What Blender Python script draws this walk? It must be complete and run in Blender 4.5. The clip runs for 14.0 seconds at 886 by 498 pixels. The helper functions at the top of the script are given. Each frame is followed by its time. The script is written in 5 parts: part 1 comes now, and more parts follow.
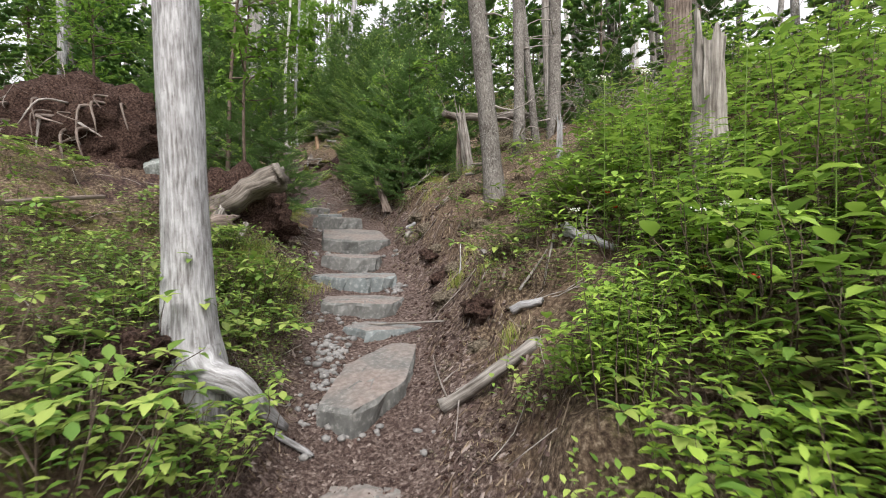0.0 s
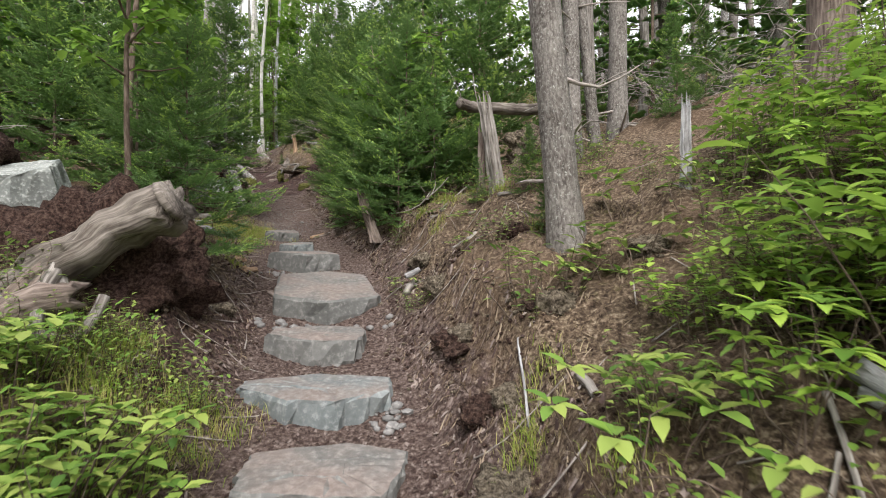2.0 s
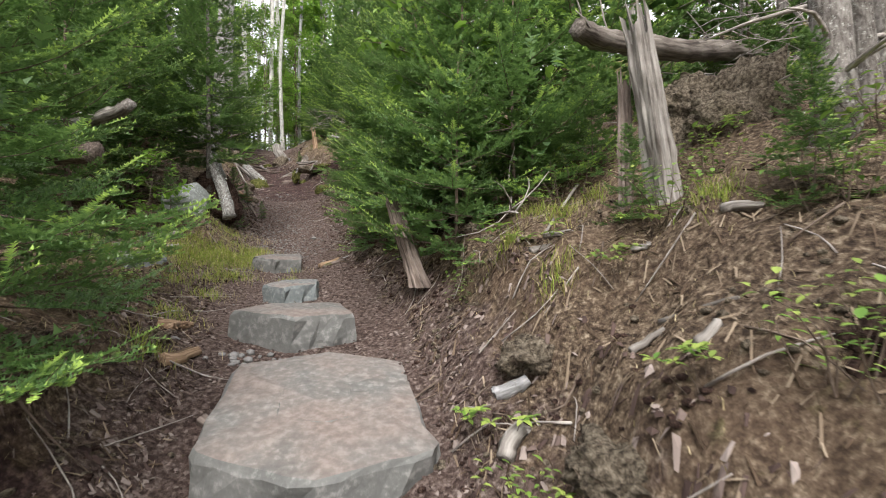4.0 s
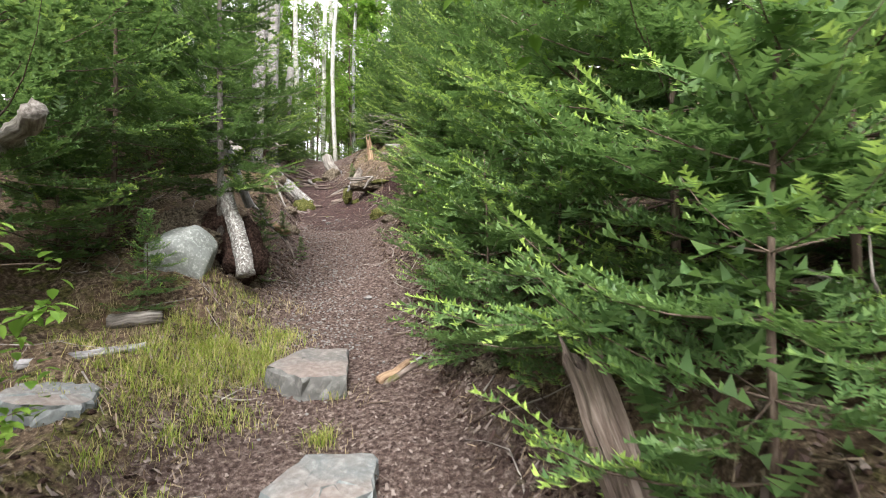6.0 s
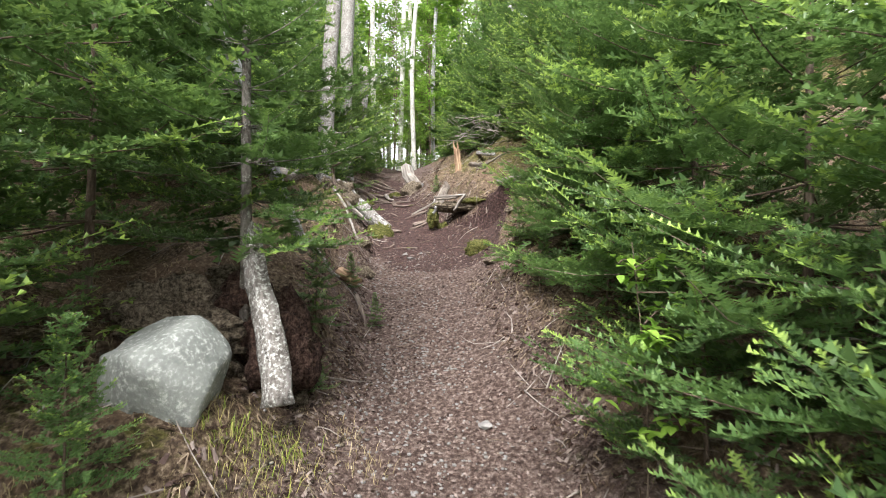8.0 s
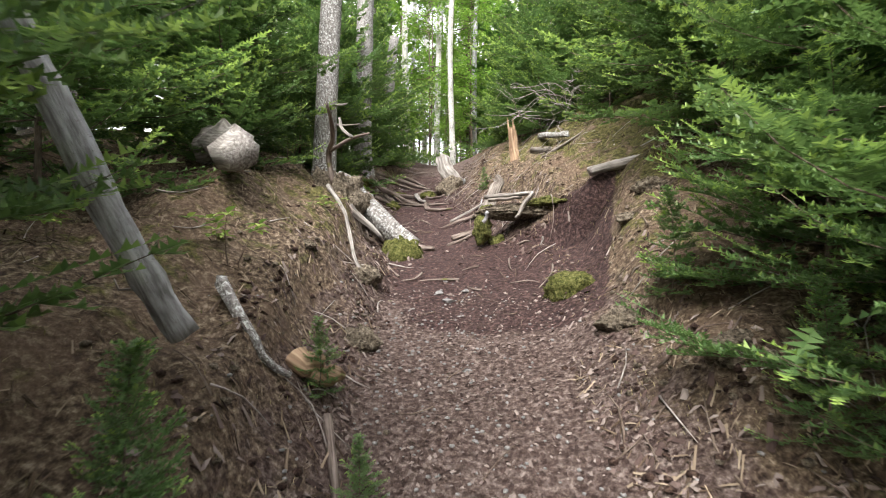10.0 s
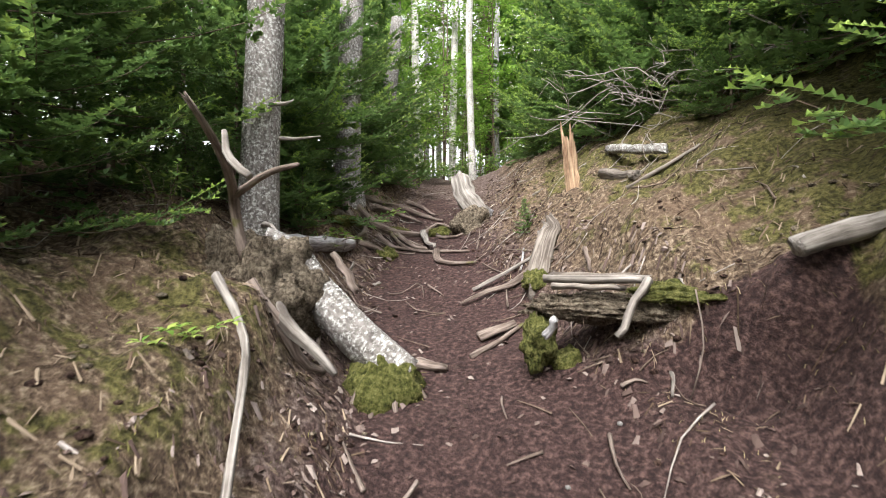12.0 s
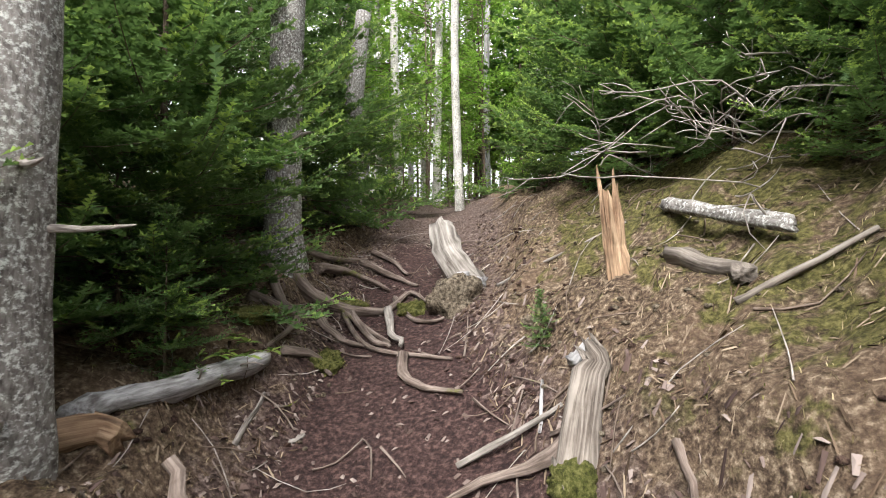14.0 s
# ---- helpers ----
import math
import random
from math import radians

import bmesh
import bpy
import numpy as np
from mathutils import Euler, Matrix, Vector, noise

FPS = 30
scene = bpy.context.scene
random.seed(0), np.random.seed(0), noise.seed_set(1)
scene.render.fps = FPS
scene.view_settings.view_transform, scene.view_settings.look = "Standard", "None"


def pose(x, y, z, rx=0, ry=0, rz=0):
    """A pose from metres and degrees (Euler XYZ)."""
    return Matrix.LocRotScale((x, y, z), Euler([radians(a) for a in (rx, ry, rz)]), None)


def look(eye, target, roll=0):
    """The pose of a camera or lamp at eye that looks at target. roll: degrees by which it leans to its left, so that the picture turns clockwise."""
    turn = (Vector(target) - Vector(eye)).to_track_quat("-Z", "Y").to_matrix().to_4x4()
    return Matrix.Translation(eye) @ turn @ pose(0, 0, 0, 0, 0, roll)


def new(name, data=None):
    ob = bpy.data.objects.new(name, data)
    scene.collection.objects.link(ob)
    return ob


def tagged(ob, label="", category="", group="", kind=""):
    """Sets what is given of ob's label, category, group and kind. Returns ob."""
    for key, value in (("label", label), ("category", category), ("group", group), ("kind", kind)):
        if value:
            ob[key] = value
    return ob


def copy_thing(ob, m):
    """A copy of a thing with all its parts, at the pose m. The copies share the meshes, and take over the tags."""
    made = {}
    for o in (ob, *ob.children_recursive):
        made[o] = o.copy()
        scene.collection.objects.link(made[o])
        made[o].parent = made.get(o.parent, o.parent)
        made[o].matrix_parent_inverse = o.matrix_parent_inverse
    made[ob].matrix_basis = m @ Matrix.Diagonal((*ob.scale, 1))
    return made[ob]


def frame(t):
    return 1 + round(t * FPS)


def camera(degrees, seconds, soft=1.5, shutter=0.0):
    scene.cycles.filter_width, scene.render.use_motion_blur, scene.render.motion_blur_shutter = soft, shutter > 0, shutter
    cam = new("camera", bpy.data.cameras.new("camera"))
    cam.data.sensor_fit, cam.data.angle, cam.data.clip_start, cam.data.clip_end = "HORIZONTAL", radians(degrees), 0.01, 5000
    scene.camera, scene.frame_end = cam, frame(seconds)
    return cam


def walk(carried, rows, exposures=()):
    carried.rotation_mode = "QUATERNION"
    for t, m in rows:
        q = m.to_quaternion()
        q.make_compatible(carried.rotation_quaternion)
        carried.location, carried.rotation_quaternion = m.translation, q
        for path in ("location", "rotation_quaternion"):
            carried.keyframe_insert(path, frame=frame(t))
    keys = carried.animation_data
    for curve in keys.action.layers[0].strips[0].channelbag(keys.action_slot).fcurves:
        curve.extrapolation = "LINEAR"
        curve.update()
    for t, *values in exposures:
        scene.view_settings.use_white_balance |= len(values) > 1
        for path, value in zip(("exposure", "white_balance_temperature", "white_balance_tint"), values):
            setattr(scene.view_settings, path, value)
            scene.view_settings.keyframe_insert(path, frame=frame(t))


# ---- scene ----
cam = camera(82.7, 14.0, 1.0, 0.15)
METRES, EYE, TILT, LEAN, TURN = 14.5, 1.4, 0.0, 0.0, 0.0
ROWS = [
    (0.0, 0.0, 0.0, 0.0, -0.0, 0.0, 0.0),
    (0.5, -0.0003, 0.0446, 0.0077, -1.45, 0.02, 0.11),
    (1.0, -0.005, 0.0782, 0.0215, -1.42, 0.18, 0.12),
    (1.5, -0.0108, 0.1107, 0.0231, -1.27, 0.4, 0.01),
    (2.0, -0.016, 0.151, 0.0312, -1.12, 0.35, 0.0),
    (4.5, -0.0481, 0.3415, 0.0628, 3.55, 0.24, 0.46),
    (5.0, -0.0595, 0.3765, 0.0759, 4.52, 0.31, 0.42),
    (5.5, -0.0677, 0.4101, 0.0828, 5.72, 0.47, 0.41),
    (6.0, -0.078, 0.4385, 0.0893, 8.44, 0.56, 0.4),
    (6.5, -0.0895, 0.4609, 0.1032, 11.01, 0.81, 0.01),
    (7.0, -0.0985, 0.49, 0.1046, 13.75, 0.81, 0.09),
    (7.5, -0.1138, 0.5235, 0.1083, 15.96, 0.75, -0.06),
    (8.0, -0.1283, 0.5515, 0.1212, 16.66, 0.85, -0.16),
    (8.5, -0.1415, 0.5881, 0.1256, 17.89, 0.85, -0.15),
    (9.0, -0.1552, 0.6247, 0.1303, 19.12, 0.83, -0.15),
    (11.5, -0.2205, 0.797, 0.1647, 22.71, 1.04, -0.03),
    (12.0, -0.2335, 0.8278, 0.1802, 22.88, 1.09, -0.08),
    (12.5, -0.2439, 0.8591, 0.1932, 22.96, 1.08, -0.01),
    (13.0, -0.2554, 0.886, 0.2025, 23.14, 1.2, 0.0),
    (13.5, -0.2616, 0.9055, 0.214, 22.83, 1.37, 0.02),
    (14.0, -0.2652, 0.9222, 0.2203, 21.64, 1.57, 0.15),
]
walk(cam, [(t, pose(0, 0, EYE, TILT, LEAN, TURN) @ pose(METRES * x, METRES * y, METRES * z, 90 + pitch, roll, yaw)) for t, x, y, z, yaw, pitch, roll in ROWS],
     exposures=[(0.0, 0.95), (2.0, 1.05), (5.0, 1.5), (7.0, 2.1), (8.5, 2.0), (9.0, 2.05), (12.0, 1.95), (14.0, 1.85)])

# ---- world and light: overcast daylight ----
world = bpy.data.worlds.new("sky")
scene.world = world
world.use_nodes = True
wn = world.node_tree
sky = wn.nodes.new("ShaderNodeTexSky")
sky.sky_type, sky.sun_disc = "NISHITA", False
sky.sun_elevation, sky.sun_rotation = radians(50), radians(176)
sky.air_density, sky.dust_density, sky.ozone_density = 1.0, 6.0, 0.5
cloud = wn.nodes.new("ShaderNodeMix")
cloud.data_type = "RGBA"
cloud.inputs[0].default_value = 0.75
cloud.inputs[7].default_value = (4.9, 4.72, 4.75, 1)
wn.links.new(sky.outputs[0], cloud.inputs[6])
wn.links.new(cloud.outputs[2], wn.nodes["Background"].inputs[0])
wn.nodes["Background"].inputs[1].default_value = 0.165
sun = new("sun", bpy.data.lights.new("sun", "SUN"))
sun.data.energy, sun.data.angle, sun.data.color = 2.1, radians(28), (1.0, 0.985, 0.97)
sun.matrix_world = look((-.4, -8.7, 13.2), (-1.0, -1.0, 4))

# ---- mesh helpers ----
rng = np.random.default_rng(7)


class MB:
    """Collects vertices, faces and two vertex attributes, and makes one mesh."""

    def __init__(self):
        self.v, self.f, self.g, self.t, self.n = [], [], [], [], 0

    def add(self, verts, faces, grain=None, tip=None):
        verts = np.asarray(verts, float)
        k = len(verts)
        self.v.append(verts)
        self.f.extend([tuple(i + self.n for i in f) for f in faces])
        self.g.append(np.asarray(grain, float) if grain is not None else verts)
        self.t.append(np.full(k, 0.5) if tip is None else np.asarray(tip, float))
        self.n += k

    def tris(self, verts, tip):
        """Loose triangles: verts (n, 3, 3), tip (n,)."""
        k = len(verts) * 3
        self.v.append(verts.reshape(-1, 3))
        self.f.extend(map(tuple, (np.arange(k).reshape(-1, 3) + self.n).tolist()))
        self.g.append(verts.reshape(-1, 3))
        self.t.append(np.repeat(tip, 3))
        self.n += k

    def mesh(self, name, material, smooth=True):
        me = bpy.data.meshes.new(name)
        v = np.concatenate(self.v)
        me.from_pydata(v.tolist(), [], self.f)
        a = me.attributes.new("grain", "FLOAT_VECTOR", "POINT")
        a.data.foreach_set("vector", np.concatenate(self.g).ravel())
        a = me.attributes.new("tip", "FLOAT", "POINT")
        a.data.foreach_set("value", np.concatenate(self.t).ravel())
        me.polygons.foreach_set("use_smooth", [smooth] * len(me.polygons))
        me.materials.append(material)
        me.update()
        return me


def part(name, mb, material, parent, label="", smooth=True):
    ob = new(name, mb.mesh(name, material, smooth))
    ob.parent = parent
    return tagged(ob, label)


def thing(name, mb, material, label, category, group="", kind="", smooth=True):
    return tagged(new(name, mb.mesh(name, material, smooth)), label, category, group, kind)


def unit(v):
    v = np.asarray(v, float)
    return v / (np.linalg.norm(v) + 1e-9)


def curve(pts, n):
    """A smooth line of n points through the given ones."""
    pts = np.asarray(pts, float)
    m = len(pts)
    out = []
    for s in np.linspace(0, m - 1, n):
        i = min(int(s), m - 2)
        u = s - i
        p0, p1, p2, p3 = pts[max(i - 1, 0)], pts[i], pts[i + 1], pts[min(i + 2, m - 1)]
        out.append(0.5 * (2 * p1 + (p2 - p0) * u + (2 * p0 - 5 * p1 + 4 * p2 - p3) * u * u + (3 * p1 - p0 - 3 * p2 + p3) * u ** 3))
    return np.array(out)


def tube(mb, pts, radii, seg=8, rough=0.0, jag=0.0, cap=True, tip=0.5, r=None):
    """A limb along pts; rough: unevenness of its skin, jag: a splintered far end."""
    r = r or rng
    pts = np.asarray(pts, float)
    n = len(pts)
    radii = np.interp(np.linspace(0, 1, n), np.linspace(0, 1, len(np.atleast_1d(radii))), np.atleast_1d(radii))
    d = np.gradient(pts, axis=0)
    d /= np.linalg.norm(d, axis=1)[:, None] + 1e-9
    ref = np.array([1.0, 0, 0]) if abs(d[0][0]) < 0.8 else np.array([0, 0, 1.0])
    along = np.concatenate([[0], np.cumsum(np.linalg.norm(np.diff(pts, axis=0), axis=1))])
    ang = np.linspace(0, 2 * math.pi, seg, endpoint=False)
    flute = 1 + rough * r.normal(0, 0.5, seg)
    V, G, F = [], [], []
    off = r.uniform(0, 20)
    for i in range(n):
        a = ref - d[i] * np.dot(ref, d[i])
        a = unit(a)
        ref = a
        b = np.cross(d[i], a)
        rr = radii[i] * flute * (1 + rough * r.normal(0, 0.35, seg))
        ring = pts[i] + (np.cos(ang) * rr)[:, None] * a + (np.sin(ang) * rr)[:, None] * b
        if i == n - 1 and jag:
            ring = ring + d[i] * (r.uniform(-1, 1, seg) * jag)[:, None]
        V.append(ring)
        G.append(np.stack([np.cos(ang) * radii[0] + off, np.sin(ang) * radii[0], np.full(seg, along[i])], 1))
    for i in range(n - 1):
        for j in range(seg):
            k = (j + 1) % seg
            F.append((i * seg + j, i * seg + k, (i + 1) * seg + k, (i + 1) * seg + j))
    V, G = np.concatenate(V), np.concatenate(G)
    if cap:
        c = len(V)
        V = np.vstack([V, pts[-1] - d[-1] * jag * 0.8, pts[0]])
        G = np.vstack([G, [off, 0, along[-1]], [off, 0, 0]])
        F += [((n - 1) * seg + j, (n - 1) * seg + (j + 1) % seg, c) for j in range(seg)]
        F += [((j + 1) % seg, j, c + 1) for j in range(seg)]
    mb.add(V, F, G, np.full(len(V), tip))


# ---- materials ----
def tree_of(name):
    m = bpy.data.materials.new(name)
    m.use_nodes = True
    nt = m.node_tree
    return m, nt, nt.nodes["Principled BSDF"]


def ramp(nt, fac, stops):
    n = nt.nodes.new("ShaderNodeValToRGB")
    n.color_ramp.elements[0].position, n.color_ramp.elements[0].color = stops[0][0], (*stops[0][1], 1)
    n.color_ramp.elements[1].position, n.color_ramp.elements[1].color = stops[-1][0], (*stops[-1][1], 1)
    for p, c in stops[1:-1]:
        n.color_ramp.elements.new(p).color = (*c, 1)
    nt.links.new(fac, n.inputs[0])
    return n.outputs[0]


def noise_of(nt, scale, detail=5, vec=None, stretch=None, rough=0.6):
    n = nt.nodes.new("ShaderNodeTexNoise")
    n.inputs["Scale"].default_value, n.inputs["Detail"].default_value, n.inputs["Roughness"].default_value = scale, detail, rough
    if stretch is not None:
        mp = nt.nodes.new("ShaderNodeMapping")
        mp.inputs["Scale"].default_value = stretch
        nt.links.new(vec, mp.inputs[0])
        vec = mp.outputs[0]
    if vec is not None:
        nt.links.new(vec, n.inputs["Vector"])
    return n.outputs[0]


def mix(nt, fac, a, b, how="MIX"):
    n = nt.nodes.new("ShaderNodeMix")
    n.data_type, n.blend_type = "RGBA", how
    if isinstance(fac, float):
        n.inputs[0].default_value = fac
    else:
        nt.links.new(fac, n.inputs[0])
    for k, s in ((6, a), (7, b)):
        if isinstance(s, tuple):
            n.inputs[k].default_value = (*s, 1)
        else:
            nt.links.new(s, n.inputs[k])
    return n.outputs[2]


def edge(nt, fac, lo, hi):
    n = nt.nodes.new("ShaderNodeMapRange")
    n.interpolation_type = "SMOOTHSTEP"
    n.inputs[1].default_value, n.inputs[2].default_value = lo, hi
    nt.links.new(fac, n.inputs[0])
    return n.outputs[0]


def times(nt, a, b, op="MULTIPLY"):
    n = nt.nodes.new("ShaderNodeMath")
    n.operation = op
    for k, s in enumerate((a, b)):
        if isinstance(s, float):
            n.inputs[k].default_value = s
        else:
            nt.links.new(s, n.inputs[k])
    return n.outputs[0]


def bump(nt, bs, height, strength, dist):
    n = nt.nodes.new("ShaderNodeBump")
    n.inputs["Strength"].default_value, n.inputs["Distance"].default_value = strength, dist
    nt.links.new(height, n.inputs["Height"])
    nt.links.new(n.outputs[0], bs.inputs["Normal"])


def attr(nt, name):
    n = nt.nodes.new("ShaderNodeAttribute")
    n.attribute_name = name
    return n


def wood(name, dark, mid, light, lichen=None, amount=0.5, rough=0.85, streak=0.12, moss=0.0):
    """Bark or weathered wood, with its grain along the limb, lichen blotches and a little moss."""
    m, nt, bs = tree_of(name)
    g = attr(nt, "grain").outputs["Vector"]
    fib = noise_of(nt, 60, 6, g, (1, 1, streak))
    big = noise_of(nt, 6, 4, g)
    col = ramp(nt, fib, [(0.36, dark), (0.49, mid), (0.63, light)])
    col = mix(nt, edge(nt, big, 0.35, 0.7), col, mid, "MULTIPLY") if amount > 0.9 else mix(nt, 0.35, col, ramp(nt, big, [(0.36, dark), (0.64, light)]))
    if lichen:
        blot = noise_of(nt, 48, 7, g, (1, 1, 1.3), 0.75)
        col = mix(nt, edge(nt, blot, 0.6 - 0.2 * amount, 0.76 - 0.2 * amount), col, lichen)
    if moss:
        geo = nt.nodes.new("ShaderNodeNewGeometry")
        patch = noise_of(nt, 5, 4, geo.outputs["Position"])
        col = mix(nt, edge(nt, patch, 0.66 - 0.3 * moss, 0.78 - 0.3 * moss), col, (0.10, 0.11, 0.02))
    nt.links.new(col, bs.inputs["Base Color"])
    bs.inputs["Roughness"].default_value = rough
    bs.inputs["Specular IOR Level"].default_value = 0.2
    bump(nt, bs, fib, 0.7, 0.01)
    return m


def leafy(name, dark, light, tip, rough=0.5, thin=0.35):
    """Foliage: darker and lighter leaves, young tips, some light through the blade."""
    m, nt, bs = tree_of(name)
    isl = nt.nodes.new("ShaderNodeNewGeometry").outputs["Random Per Island"]
    obr = nt.nodes.new("ShaderNodeObjectInfo").outputs["Random"]
    col = ramp(nt, isl, [(0.0, dark), (1.0, light)])
    col = mix(nt, edge(nt, attr(nt, "tip").outputs["Fac"], 0.34, 0.92), col, tip)
    hv = nt.nodes.new("ShaderNodeHueSaturation")
    nt.links.new(times(nt, times(nt, obr, 0.4), 0.8, "ADD"), hv.inputs["Value"])
    nt.links.new(col, hv.inputs["Color"])
    nt.links.new(hv.outputs[0], bs.inputs["Base Color"])
    bs.inputs["Roughness"].default_value = rough
    bs.inputs["Specular IOR Level"].default_value = 0.3
    tr = nt.nodes.new("ShaderNodeBsdfTranslucent")
    nt.links.new(mix(nt, 0.5, hv.outputs[0], (0.11, 0.19, 0.04)), tr.inputs[0])
    mx = nt.nodes.new("ShaderNodeMixShader")
    mx.inputs[0].default_value = thin
    nt.links.new(bs.outputs[0], mx.inputs[1])
    nt.links.new(tr.outputs[0], mx.inputs[2])
    nt.links.new(mx.outputs[0], nt.nodes["Material Output"].inputs[0])
    return m


def rock(name, dark, light, spot, scale=4.0, moss=0.0, worn=None):
    m, nt, bs = tree_of(name)
    tc = nt.nodes.new("ShaderNodeTexCoord").outputs["Object"]
    big = noise_of(nt, scale, 6, tc)
    fine = noise_of(nt, scale * 9, 7, tc, None, 0.6)
    col = ramp(nt, big, [(0.3, dark), (0.7, light)])
    col = mix(nt, edge(nt, fine, 0.5, 0.7), col, spot)
    col = mix(nt, 0.3, col, ramp(nt, fine, [(0.35, dark), (0.62, light)]))
    if worn:
        sep = nt.nodes.new("ShaderNodeSeparateXYZ")
        nt.links.new(nt.nodes.new("ShaderNodeNewGeometry").outputs["Normal"], sep.inputs[0])
        col = mix(nt, times(nt, edge(nt, sep.outputs[2], 0.75, 0.95), edge(nt, noise_of(nt, 2.2, 5, tc), 0.3, 0.66)), col, mix(nt, edge(nt, fine, 0.35, 0.7), (0.15, 0.122, 0.11), worn))
    if moss:
        col = mix(nt, edge(nt, noise_of(nt, 3.0, 5, tc), 0.7 - 0.3 * moss, 0.8 - 0.3 * moss), col, (0.12, 0.13, 0.04))
    nt.links.new(col, bs.inputs["Base Color"])
    bs.inputs["Roughness"].default_value = 0.75
    bs.inputs["Specular IOR Level"].default_value = 0.3
    bump(nt, bs, times(nt, fine, big, "ADD"), 0.5, 0.012)
    return m


def chips(name, a, b, c, rough=0.9):
    """Loose bits: each one its own shade."""
    m, nt, bs = tree_of(name)
    isl = nt.nodes.new("ShaderNodeNewGeometry").outputs["Random Per Island"]
    nt.links.new(ramp(nt, isl, [(0.0, a), (0.5, b), (1.0, c)]), bs.inputs["Base Color"])
    bs.inputs["Roughness"].default_value = rough
    bs.inputs["Specular IOR Level"].default_value = 0.15
    return m


def ground_material():
    m, nt, bs = tree_of("forest_floor")
    pos = nt.nodes.new("ShaderNodeNewGeometry").outputs["Position"]
    fine = noise_of(nt, 42, 8, pos, None, 0.7)
    mid = noise_of(nt, 9, 6, pos)
    big = noise_of(nt, 1.6, 4, pos)
    litter = ramp(nt, fine, [(0.38, (0.03, 0.019, 0.013)), (0.47, (0.09, 0.062, 0.042)), (0.56, (0.18, 0.135, 0.092)), (0.66, (0.38, 0.31, 0.23))])
    litter = mix(nt, edge(nt, big, 0.4, 0.65), litter, mix(nt, 0.5, litter, (0.135, 0.09, 0.06)))
    dirt = ramp(nt, fine, [(0.38, (0.035, 0.02, 0.017)), (0.48, (0.086, 0.059, 0.05)), (0.56, (0.148, 0.111, 0.097)), (0.66, (0.27, 0.22, 0.195))])
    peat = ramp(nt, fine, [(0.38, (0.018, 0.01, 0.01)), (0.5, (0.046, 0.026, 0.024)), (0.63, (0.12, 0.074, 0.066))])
    moss = ramp(nt, fine, [(0.38, (0.03, 0.028, 0.009)), (0.49, (0.08, 0.075, 0.023)), (0.63, (0.17, 0.155, 0.058))])
    wet = noise_of(nt, 3.2, 4, pos)
    a_trail, a_peat, a_moss_shade = (attr(nt, n).outputs["Fac"] for n in ("trail", "peat", "moss"))
    jit = times(nt, times(nt, mid, -0.5, "ADD"), 1.1)
    # moss colour; on the upper right bank it carries painted shade too
    col = mix(nt, edge(nt, times(nt, a_moss_shade, times(nt, jit, jit, "ADD"), "ADD"), 0.45, 0.75), litter, moss)
    col = mix(nt, edge(nt, times(nt, a_trail, jit, "ADD"), 0.35, 0.65), col, dirt)
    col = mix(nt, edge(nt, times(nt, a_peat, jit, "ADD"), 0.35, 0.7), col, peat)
    nt.links.new(col, bs.inputs["Base Color"])
    nt.links.new(times(nt, times(nt, wet, -0.35), 1.0, "ADD"), bs.inputs["Roughness"])
    bs.inputs["Specular IOR Level"].default_value = 0.2
    bump(nt, bs, times(nt, fine, times(nt, mid, 1.5), "ADD"), 1.0, 0.03)
    return m


M_GROUND = ground_material()
M_DEAD = wood("weathered_grey_wood", (0.06, 0.05, 0.043), (0.185, 0.168, 0.15), (0.37, 0.35, 0.325), None, 0.5, 0.8, 0.06)
M_PALE = wood("bleached_wood", (0.09, 0.083, 0.08), (0.27, 0.27, 0.275), (0.47, 0.475, 0.49), (0.17, 0.15, 0.14), 0.2, 0.8, 0.16)
M_SPRUCE = wood("lichened_spruce_bark", (0.045, 0.038, 0.034), (0.125, 0.113, 0.102), (0.23, 0.215, 0.2), (0.38, 0.39, 0.36), 0.35, 0.95, 0.5)
M_FIRBARK = wood("pale_fir_bark", (0.045, 0.04, 0.036), (0.15, 0.138, 0.127), (0.25, 0.235, 0.225), (0.55, 0.57, 0.55), 0.6, 0.9, 0.45)
M_BIRCH = wood("white_bark", (0.12, 0.11, 0.1), (0.42, 0.41, 0.39), (0.74, 0.73, 0.7), (0.24, 0.28, 0.2), 0.42, 0.85, 0.8)
M_TWIG = wood("thin_brown_twigs", (0.05, 0.035, 0.028), (0.11, 0.08, 0.06), (0.2, 0.16, 0.13), None, 0.5, 0.9, 0.3)
M_GREYTWIG = wood("grey_dead_twigs", (0.12, 0.1, 0.09), (0.27, 0.24, 0.22), (0.46, 0.43, 0.4), None, 0.5, 0.9, 0.3)
M_ROOT = wood("root_bark", (0.045, 0.032, 0.026), (0.135, 0.105, 0.088), (0.27, 0.225, 0.198), None, 0.5, 0.85, 0.1, 0.15)
M_ROTTEN = wood("rotten_orange_wood", (0.06, 0.036, 0.024), (0.23, 0.145, 0.09), (0.45, 0.33, 0.22), None, 0.5, 0.9, 0.05)
M_LOG = wood("grey_brown_log", (0.04, 0.032, 0.027), (0.125, 0.106, 0.09), (0.26, 0.235, 0.208), None, 0.5, 0.85, 0.07)
M_STONE = rock("grey_slab_stone", (0.075, 0.078, 0.075), (0.19, 0.19, 0.183), (0.24, 0.24, 0.23), 3.0, 0.0, (0.235, 0.2, 0.18))
M_STONE_BLUE = rock("blue_grey_stone", (0.085, 0.1, 0.104), (0.21, 0.23, 0.23), (0.26, 0.28, 0.28), 3.5, 0.0, (0.22, 0.198, 0.182))
